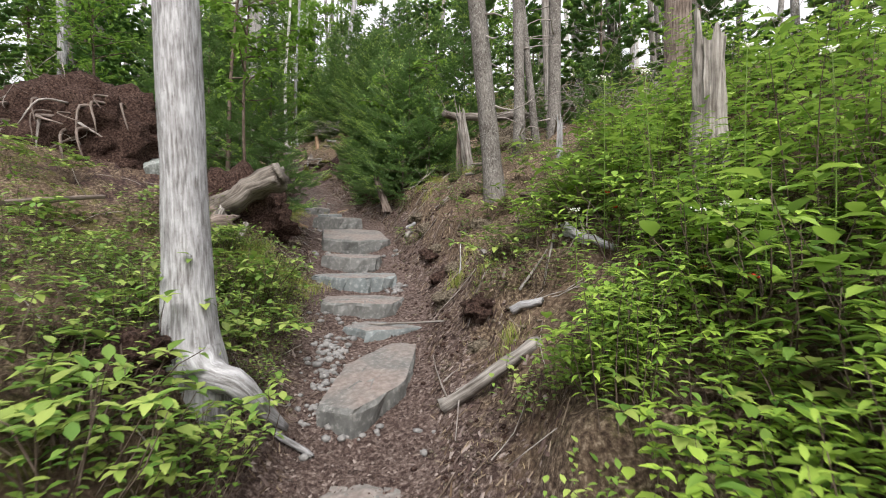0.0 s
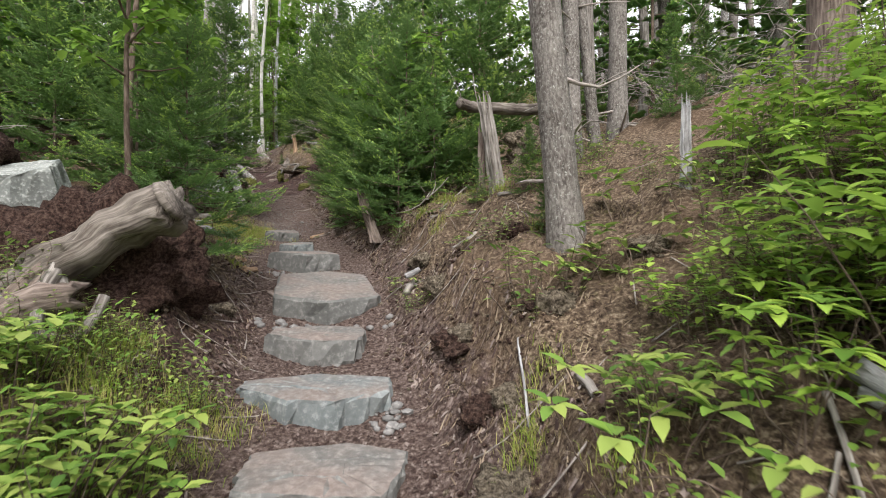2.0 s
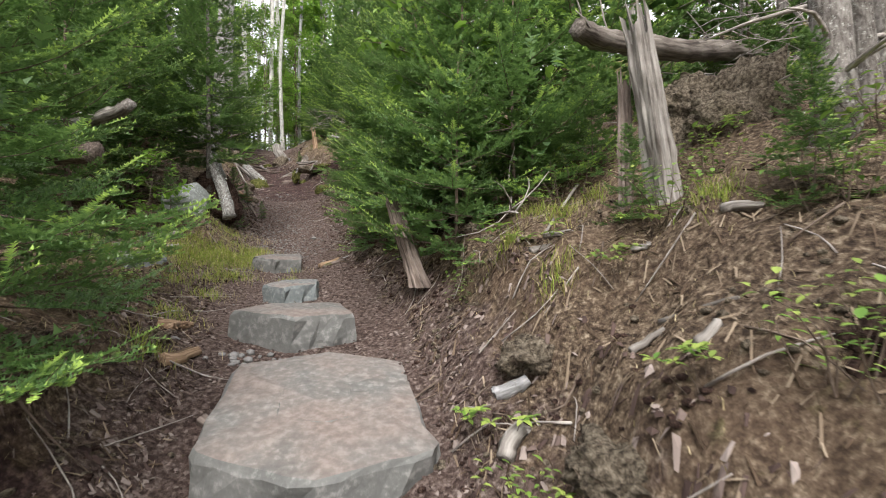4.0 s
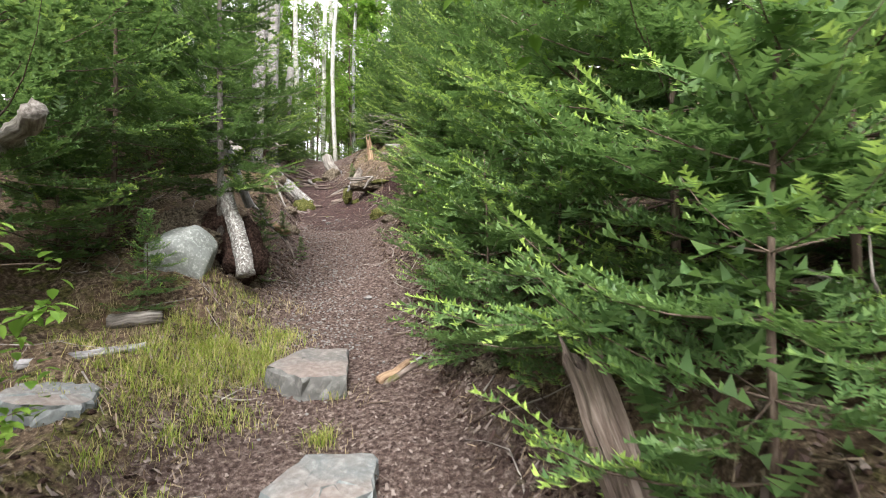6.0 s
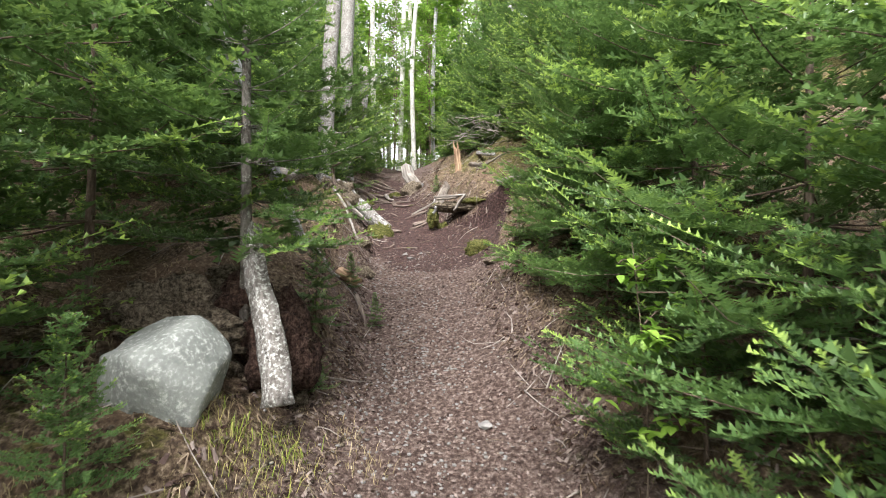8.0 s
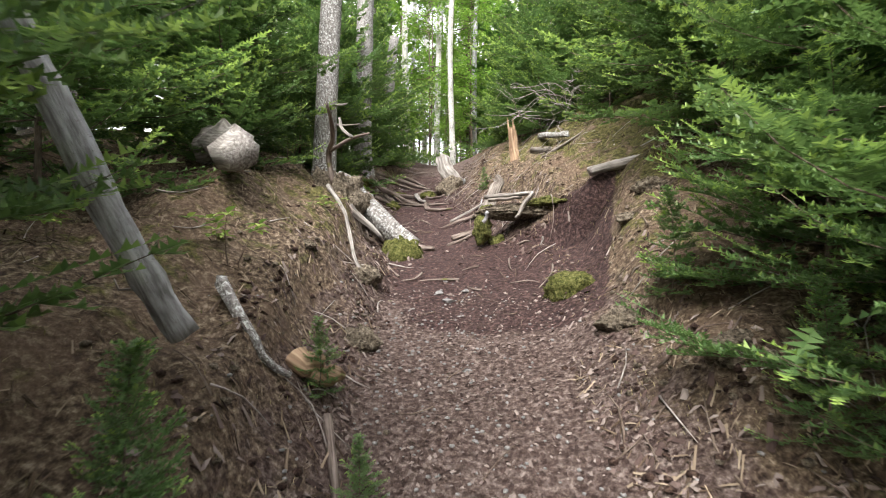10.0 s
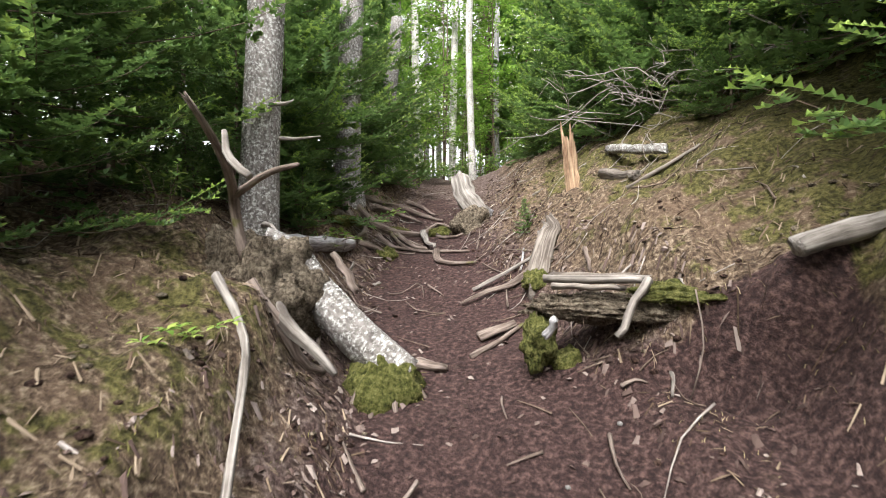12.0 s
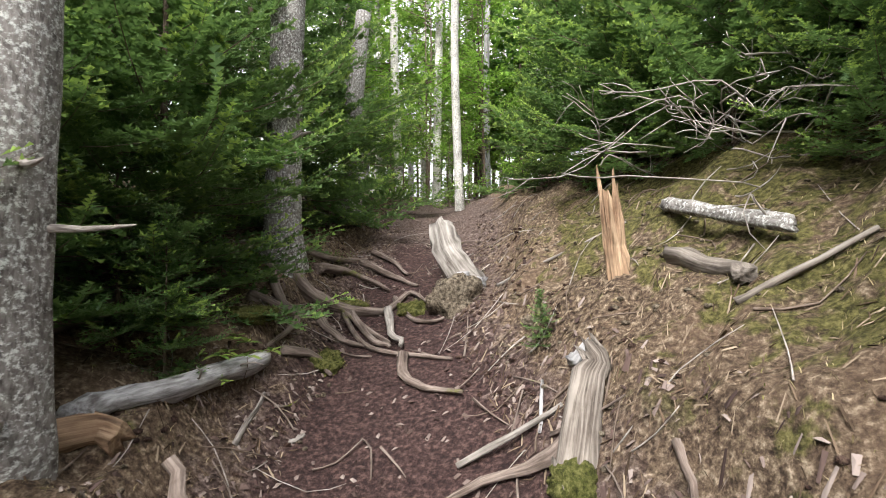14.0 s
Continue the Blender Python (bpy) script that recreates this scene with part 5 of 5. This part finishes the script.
limb("root", [(-4.93, 14.13, 0.024), (-4.82, 14.09, 0.024), (-4.72, 14.05, 0.024)], [0.032, 0.008], M_ROOT, "bare brown root crossing the trail", "root", 518, group="exposed roots")
limb("root", [(-4.94, 14.1, 0.016), (-4.81, 13.92, 0.016), (-4.71, 13.77, 0.016)], [0.016, 0.01], M_ROOT, "bare brown root crossing the trail", "root", 519, group="exposed roots")
limb("root", [(-4.49, 14.22, 0.024), (-4.37, 14.24, 0.024), (-4.3, 14.24, 0.024)], [0.032, 0.01], M_ROOT, "bare brown root crossing the trail", "root", 520, group="exposed roots")
limb("root", [(-4.81, 13.32, 0.037), (-4.6, 13.26, 0.037), (-4.32, 12.9, 0.037), (-4.18, 12.89, 0.037)], [0.0176, 0.01], M_DEAD, "pale crooked root hanging down the bank", "root", 521, group="exposed roots")
limb("root", [(-4.15, 11.63, 0.034), (-3.99, 11.54, 0.034), (-3.86, 11.52, 0.034), (-3.8, 11.6, 0.034)], [0.032, 0.012], M_FIRBARK, "lichened root running down the bank", "root", 522, group="exposed roots")
limb("root", [(-3.73, 10.41, 0.036), (-3.55, 10.36, 0.036), (-3.39, 10.31, 0.036)], [0.056, 0.02], M_ROOT, "bare brown root crossing the trail", "root", 523, group="exposed roots")
limb("root", [(-3.67, 11.63, 0.016), (-3.52, 11.46, 0.016), (-3.42, 11.3, 0.016)], [0.016, 0.01], M_ROOT, "bare brown root crossing the trail", "root", 524, group="exposed roots")
limb("stick", [(-3.84, 11.7, 0.045), (-3.74, 11.77, 0.045)], [0.05, 0.04], M_ROTTEN, "split pinkish end of a broken root", "stick", 525, jag=0.03)
limb("stick", [(-4.24, 14.4, 0.008), (-4.0, 14.8, 0.008)], [0.016, 0.008], M_ROOT, "brown stick on the peat", "stick", 526)
limb("stick", [(-4.53, 15.24, 0.007), (-4.15, 15.41, 0.007)], [0.014, 0.01], M_DEAD, "weathered grey stick lying on the bank", "stick", 527)
for k, (dy, dz, r0) in enumerate([(0, .0, .022), (.05, .012, .016), (-.03, -.03, .014)]):
    limb("stick", [(-3.84 + .02 * k, 14.23 + dy, 3.925 + dz), (-3.4 - .06 * k, 14.13 + dy, 3.93 + dz)], [r0, r0 * .8], M_LOG if k else M_DEAD, "split pale piece of log on the bank edge", "stick", 528 + 40 * k, ground=False, jag=.03, group="split log pieces")
limb("stick", [(-3.42, 14.12, 3.93), (-3.52, 13.98, 3.72)], [.018, .014], M_DEAD, "weathered grey stick leaning against the peat", "stick", 529, ground=False)
limb("stick", [(-3.8, 14.05, 3.7), (-3.74, 14.0, 3.78)], [.018, .016], M_PALE, "short white stick end", "stick", 530, ground=False)
for k, (x, y, z) in enumerate([(-3.25, 14.08, 3.9), (-3.0, 14.06, 3.92)]):
    limb("root", [(x, y, z), (x + .02, y - .06, z - .2), (x - .03, y - .05, z - .42)], [.0032, .002], M_ROOT, "thin rootlet hanging down the cut peat", "root", 680 + k, ground=False, group="hanging rootlets")
limb("stick", [(-3.33, 14.13, 0.004), (-3.33, 14.03, 0.004)], [0.008, 0.0048], M_DEAD, "weathered grey stick lying on the bank", "stick", 531)
limb("stick", [(-3.29, 14.29, 0.003), (-3.28, 14.27, 0.003)], [0.006, 0.0036], M_DEAD, "weathered grey stick lying on the bank", "stick", 532)
limb("stick", [(-4.26, 14.58, 0.025), (-4.1, 14.7, 0.025)], [0.03, 0.02], M_ROOT, "weathered grey stick lying on the bank", "stick", 533)
limb("fallen_log", [(-5.53, 14.41, 0.048), (-5.59, 15.36, 0.048)], [0.055, 0.05], M_PALE, "pale barkless log lying at the trail edge", "log", 534, twigs=3)
limb("fallen_log", [(-5.5, 14.31, 0.025), (-5.4, 14.49, 0.025)], [0.05, 0.045], M_ROTTEN, "short decayed log under moss", "log", 535, jag=0.02)
limb("fallen_log", [(-5.9, 14.46, 0.05), (-6.14, 15.03, 0.05)], [0.04, 0.035], M_ROOT, "brown log under the firs", "log", 536)
limb("fallen_log", [(-3.75, 16.25, 0.076), (-3.33, 15.61, 0.076)], [0.032, 0.03], M_FIRBARK, "lichened grey log lying on the bank", "log", 537, jag=0.02, twigs=3)
limb("fallen_log", [(-3.72, 15.81, 0.025), (-3.48, 15.44, 0.025)], [0.05, 0.04], M_LOG, "rotten mossy log on the bank", "log", 538, jag=0.03)
limb("stick", [(-4.76, 16.69, 0.006), (-3.93, 16.43, 0.006)], [0.012, 0.0072], M_DEAD, "weathered grey stick lying on the bank", "stick", 539)
limb("stick", [(-3.55, 15.36, 0.01), (-3.13, 15.41, 0.01)], [0.013, 0.009], M_LOG, "weathered grey stick lying on the bank", "stick", 540)
limb("stick", [(-4.22, 15.33, 0.004), (-4.25, 15.56, 0.004)], [0.008, 0.006], M_PALE, "weathered grey stick lying on the bank", "stick", 541)
limb("stick", [(-4.11, 15.52, 0.035), (-4.05, 15.51, 0.035)], [0.03, 0.025], M_PALE, "weathered grey stick lying on the bank", "stick", 542, jag=0.02)
limb("stick", [(-3.76, 15.0, 0.007), (-3.71, 14.86, 0.007)], [0.014, 0.01], M_ROOT, "weathered grey stick lying on the bank", "stick", 543)
limb("stick", [(-5.38, 14.96, 0.006), (-5.5, 15.28, 0.006)], [0.012, 0.008], M_DEAD, "weathered grey stick lying on the bank", "stick", 544)
limb("stick", [(-5.27, 15.16, 0.006), (-5.25, 15.24, 0.006)], [0.012, 0.01], M_DEAD, "weathered grey stick lying on the bank", "stick", 545)
limb("fallen_log", [(-5.34, 17.06, 4.9), (-5.22, 16.93, 4.72), (-5.06, 16.78, 4.5), (-4.98, 16.7, 4.36)], [.07, .1, .1, .13], M_DEAD, "weathered silver stump leaning across the roots", "stump", 546, ground=False, jag=.05, rough=.3, seg=16, twigs=2)
limb("fallen_log", [(-5.05, 16.72, 4.48), (-4.86, 16.72, 4.46)], [.05, .03], M_PALE, "weathered broken wood beside the silver stump", "log", 547, ground=False, jag=.03)
limb("stick", [(0.15, 7.57, 0.034), (-0.16, 6.91, 0.034)], [0.009, 0.008], M_DEAD, "weathered grey stick lying on the bank", "stick", 548)
limb("stick", [(-0.16, 6.91, 0.018), (-0.06, 6.76, 0.018)], [0.015, 0.012], M_DEAD, "weathered grey stick lying on the bank", "stick", 549)
limb("stick", [(-0.25, 6.71, 0.009), (-0.13, 6.75, 0.009)], [0.018, 0.01], M_DEAD, "weathered grey stick lying on the bank", "stick", 550)
limb("stick", [(-0.26, 8.11, 0.084), (-0.25, 7.67, 0.084), (-0.3, 7.23, 0.084), (-0.28, 7.02, 0.084)], [0.008, 0.005], M_GREYTWIG, "bare dead twig hanging down the bank", "stick", 551, twigs=6)
limb("stick", [(-1.81, 8.84, 0.01), (-1.67, 9.09, 0.01)], [0.02, 0.016], M_ROOT, "weathered grey stick lying on the bank", "stick", 552)
limb("stick", [(-2.15, 7.01, 0.015), (-2.08, 7.1, 0.015)], [0.03, 0.02], M_ROTTEN, "broken rotten wood beside the trail", "stick", 553, jag=0.02)
limb("stick", [(-1.85, 6.56, 0.018), (-1.85, 6.83, 0.018)], [0.035, 0.021], M_ROTTEN, "weathered grey stick lying on the bank", "stick", 554)
limb("stick", [(-2.11, 7.0, 0.015), (-2.08, 7.19, 0.015)], [0.03, 0.018], M_ROTTEN, "weathered grey stick lying on the bank", "stick", 555)
limb("stick", [(-2.12, 6.8, 0.007), (-1.99, 6.92, 0.007)], [0.014, 0.0084], M_PALE, "weathered grey stick lying on the bank", "stick", 556)
limb("stick", [(-0.46, 6.23, 0.015), (-0.33, 6.19, 0.015)], [0.03, 0.018], M_PALE, "weathered grey stick lying on the bank", "stick", 557)
limb("stick", [(0.02, 5.94, 0.004), (0.14, 5.74, 0.004)], [0.008, 0.0048], M_DEAD, "weathered grey stick lying on the bank", "stick", 558)
limb("stick", [(0.07, 6.31, 0.007), (0.12, 6.26, 0.007)], [0.014, 0.0084], M_DEAD, "weathered grey stick lying on the bank", "stick", 559)
limb("stick", [(0.27, 6.09, 0.011), (0.37, 6.04, 0.011)], [0.022, 0.0132], M_DEAD, "weathered grey stick lying on the bank", "stick", 560)
limb("stick", [(-0.09, 5.87, 0.006), (0.0, 5.87, 0.006)], [0.012, 0.0072], M_DEAD, "weathered grey stick lying on the bank", "stick", 561)
limb("stick", [(0.01, 5.68, 0.008), (0.07, 5.69, 0.008)], [0.016, 0.0096], M_DEAD, "weathered grey stick lying on the bank", "stick", 562)
limb("stick", [(-1.57, 6.34, 0.01), (-1.42, 6.28, 0.01)], [0.02, 0.012], M_ROOT, "weathered grey stick lying on the bank", "stick", 563)
limb("stick", [(-3.26, 8.23, 0.023), (-3.05, 8.73, 0.023)], [0.026, 0.022], M_PALE, "long pale barkless stick on the grass", "stick", 564, jag=0.01)
limb("fallen_log", [(-3.48, 8.96, 0.042), (-3.21, 9.05, 0.042)], [0.045, 0.04], M_DEAD, "grey weathered log end in the grass", "log", 565, jag=0.02)
limb("stick", [(-1.83, 8.89, 0.015), (-1.72, 9.1, 0.015)], [0.03, 0.02], M_ROTTEN, "split piece of brown wood on the trail", "stick", 566, jag=0.02)
limb("stick", [(-1.71, 9.08, 0.006), (-1.66, 9.2, 0.006)], [0.012, 0.01], M_PALE, "weathered grey stick lying on the bank", "stick", 567)
limb("stick", [(-0.57, 3.86, 0.025), (0.01, 3.55, 0.025)], [0.01, 0.007], M_DEAD, "weathered grey stick lying on the bank", "stick", 568)
limb("stick", [(0.84, 3.41, 0.065), (0.88, 3.21, 0.065), (0.93, 3.04, 0.065), (0.99, 2.91, 0.065)], [0.03, 0.022], M_PALE, "bleached fallen branch under the shrubs", "stick", 569, jag=0.01, twigs=2)
limb("stick", [(0.76, 3.44, 0.025), (0.61, 3.07, 0.025)], [0.01, 0.006], M_DEAD, "weathered grey stick lying on the bank", "stick", 570)
limb("stick", [(0.48, 3.14, 0.024), (0.69, 3.32, 0.024)], [0.008, 0.006], M_DEAD, "weathered grey stick lying on the bank", "stick", 571)
limb("stick", [(-0.45, 5.97, 0.024), (-0.37, 6.02, 0.024)], [0.028, 0.024], M_DEAD, "weathered grey stick lying on the bank", "stick", 572, jag=0.01)
limb("stick", [(0.14, 4.13, 0.013), (0.16, 4.51, 0.013)], [0.006, 0.005], M_PALE, "weathered grey stick lying on the bank", "stick", 573)
limb("stick", [(0.32, 4.13, 0.01), (0.33, 3.94, 0.01)], [0.02, 0.015], M_DEAD, "weathered grey stick lying on the bank", "stick", 574)
limb("stick", [(0.0, 2.67, 0.028), (0.47, 2.47, 0.028)], [0.036, 0.028], M_DEAD, "weathered grey log piece sliding down the bank", "stick", 575, jag=0.02, twigs=2)
limb("stick", [(0.4, 2.93, 0.033), (0.56, 2.85, 0.033)], [0.026, 0.022], M_PALE, "weathered grey stick lying on the bank", "stick", 576, jag=0.01)
limb("stick", [(0.82, 3.4, 0.03), (0.91, 3.15, 0.03)], [0.02, 0.016], M_PALE, "weathered grey stick lying on the bank", "stick", 577)
limb("stick", [(-0.86, 2.43, 0.01), (-0.62, 2.4, 0.01)], [0.02, 0.014], M_PALE, "weathered grey stick lying on the bank", "stick", 578, jag=0.01)
limb("stick", [(-2.98, 3.07, 0.153), (-2.74, 4.06, 0.153)], [0.026, 0.016], M_ROOT, "brown branch resting across the low plants", "stick", 579, twigs=2)
limb("root", [(-1.17, 2.31, 1.22), (-1.12, 2.25, 1.02), (-1.02, 2.19, .9), (-.9, 2.2, .8), (-.8, 2.34, .66), (-.74, 2.46, .52)], [.09, .095, .075, .055, .018], M_PALE, "splayed bleached root of the dead tree", "root", 600, ground=False, rough=.25, group="exposed roots")
for k, (dx, dy) in enumerate([(-.3, .05), (-.2, -.22)]):
    limb("root", [(-1.15, 2.3, .1), (-1.15 + dx * .6, 2.3 + dy * .6, .03), (-1.15 + dx * 1.1, 2.3 + dy * 1.1, -.04)], [.05, .02], M_ROOT, "dark root of the dead tree half buried in soil", "root", 602 + k, rough=.2, group="exposed roots")
mound("soil_mound", -1.42, 2.12, gz(-1.42, 2.12) - .06, .26, .22, .16, 47, M_SOIL, "crumbling soil around the dead tree's roots", rag=.45)
limb("fallen_log", [(-5.05, 13.84, 4.06), (-4.9, 13.88, 3.93), (-4.66, 13.95, 3.71), (-4.44, 14.01, 3.5)], [.075, .085, .09, .1], M_FIRBARK, "thick lichened root with moss along the trail edge", "root", 606, ground=False, rough=.16, seg=16)
for k, (dx, dy, dz) in enumerate([(.1, -.1, -.16), (.16, .02, -.16), (-.04, -.2, -.2), (.04, -.17, -.22), (-.16, -.16, -.2), (.13, .1, -.14)]):
    limb("root", [(-4.5, 13.98, 3.56), (-4.5 + dx * .7, 13.98 + dy * .7, 3.54 + dz * .3), (-4.5 + dx * 1.4, 13.98 + dy * 1.4, 3.52 + dz)], [.022, .009], M_ROOT, "thin root gripping the peat under the mossy log", "root", 670 + k, ground=False, rough=.2, group="exposed roots")
limb("stick", [(-4.98, 13.62, 3.98), (-4.84, 13.62, 3.86), (-4.66, 13.6, 3.72), (-4.5, 13.62, 3.58)], [.016, .03, .026, .012], M_DEAD, "pale broken root poking from the hummock", "root", 676, ground=False, rough=.2, group="exposed roots")
limb("stick", [(-5.1, 14.42, 4.04), (-4.98, 14.38, 3.94), (-4.9, 14.36, 3.83)], [.018, .022, .026], M_ROOT, "broken root with an orange split end", "stick", 677, ground=False, rough=.2, jag=.03)
# the cut log and roots above the left bank
cut_log = limb("fallen_log", [(-2.5, 4.66, 1.52), (-2.2, 4.68, 1.72), (-1.9, 4.7, 1.92), (-1.56, 4.7, 2.08)], [.13, .115, .1, .115], M_LOG, "cut weathered stump end with flaring roots", "log", 611, ground=False, rough=.34, seg=22)
disc = MB()
tube(disc, [(.93, .04, .55), (.955, .042, .565)], [.105, .1], 22, .05)
part("sawn_face", disc, M_LOG, cut_log, "grey-brown sawn end of the log")
limb("fallen_log", [(-2.35, 4.56, 1.46), (-2.1, 4.54, 1.62), (-1.86, 4.56, 1.66)], [.07, .09, .06], M_ROOT, "split rotten limb below the cut log", "log", 613, ground=False, rough=.3, seg=14, jag=.05)
for k, (dx, dy, dz) in enumerate([(-.3, -.12, -.35), (.05, -.2, -.45), (-.45, .1, -.2), (.15, -.1, -.5), (-.12, -.16, -.4), (-.6, -.1, -.42)]):
    limb("root", [(-2.05, 4.7, 1.8), (-2.05 + dx * .5, 4.7 + dy, 1.78 + dz * .4), (-2.05 + dx, 4.7 + dy * 1.2, 1.8 + dz)], [.045, .018], M_DEAD if k % 2 else M_ROOT, "twisted root under the cut log", "root", 660 + k, ground=False, rough=.2)
limb("root", [(-2.35, 4.6, .03), (-2.1, 4.5, .02), (-1.88, 4.52, .02), (-1.82, 4.66, .2)], [.02, .028], M_DEAD, "curved grey root below the cut log", "root", 612)
rr = np.random.default_rng(77)
for k in range(26):
    a, q = rr.uniform(-1.1, 1.1), rr.uniform(.1, .75)
    x, y, z = -4.1 + a * .85, 5.1 + rr.normal(0, .05), gz(-4.1, 5.5) + q * .7
    limb("root", [(x, y + .15, z), (x + rr.normal(0, .12), y - .12, z - .05), (x + rr.normal(.05, .16), y - .2, z - rr.uniform(.15, .45))], [rr.uniform(.008, .03), .004], M_ROOT if k % 6 else M_GREYTWIG, "root hanging from an upturned tree plate", "root", 620 + k, ground=False, group="roots of the upturned tree")
# the fallen log propped on its snag
limb("fallen_log", [(.0, 7.0, 3.24), (.6, 7.4, 3.32), (1.6, 8.2, 3.6)], [.05, .08], M_LOG, "grey fallen log propped up on a snag", "log", 640, ground=False, twigs=6, jag=.05)
limb("fallen_log", [(-3.1, 8.15, 3.3), (-3.7, 8.6, 3.32), (-4.6, 9.2, 3.4)], [.045, .06], M_DEAD, "broken grey log jutting out under the firs", "log", 641, ground=False, jag=.05)
limb("fallen_log", [(-3.4, 8.2, 2.95), (-4.6, 8.7, 3.1)], [.08, .09], M_ROOT, "mossy brown log under the firs", "log", 642, ground=False, jag=.03)
limb("fallen_log", [(-3.1, 9.78, 2.56), (-3.22, 9.87, 2.86), (-3.36, 9.96, 3.14), (-3.43, 10.01, 3.3)], [.062, .056, .05, .042], M_FIRBARK, "leaning white-lichened root stem beside the boulder", "log", 643, ground=False)
limb("leaning_pole", [(-3.84, 11.16, 3.2), (-3.93, 10.88, 3.84), (-4.02, 10.62, 4.4), (-4.15, 10.22, 5.3)], [.04, .03], M_PALE, "pale barkless dead tree leaning over the bank", "tree", 644, ground=False, twigs=5)
limb("fallen_log", [(-4.6, 12.2, 3.98), (-5.3, 12.7, 4.2)], [.1, .12], M_DEAD, "sawn log end jutting from the dark firs", "log", 645, ground=False, jag=.02, seg=12)
limb("fallen_log", [(-2.95, 13.98, 4.05), (-2.2, 14.4, 4.3)], [.036, .042], M_DEAD, "sawn grey log end in the mossy bank", "log", 646, ground=False, seg=12)
limb("dead_branch", [(-4.926, 13.566, 4.003), (-4.926, 13.516, 4.253), (-4.764, 13.335, 4.327), (-4.620, 13.055, 4.484)], [.026, .022, .018, .009], M_ROOT, "crooked dark dead stem standing out of the root hummock", "branch", 647, ground=False, rough=.2, jag=.02)
limb("dead_branch", [(-4.602, 13.155, 4.401), (-4.573, 13.147, 4.326), (-4.484, 13.139, 4.252)], [.008, .013, .012], M_DEAD, "pale antler-like dead branch", "branch", 648, ground=False, rough=.2)
limb("dead_branch", [(-4.926, 13.516, 4.253), (-4.684, 13.418, 4.314), (-4.443, 13.320, 4.316)], [.015, .012, .006], M_ROOT, "crooked side branch of a dead stem", "branch", 649, ground=False, rough=.2)
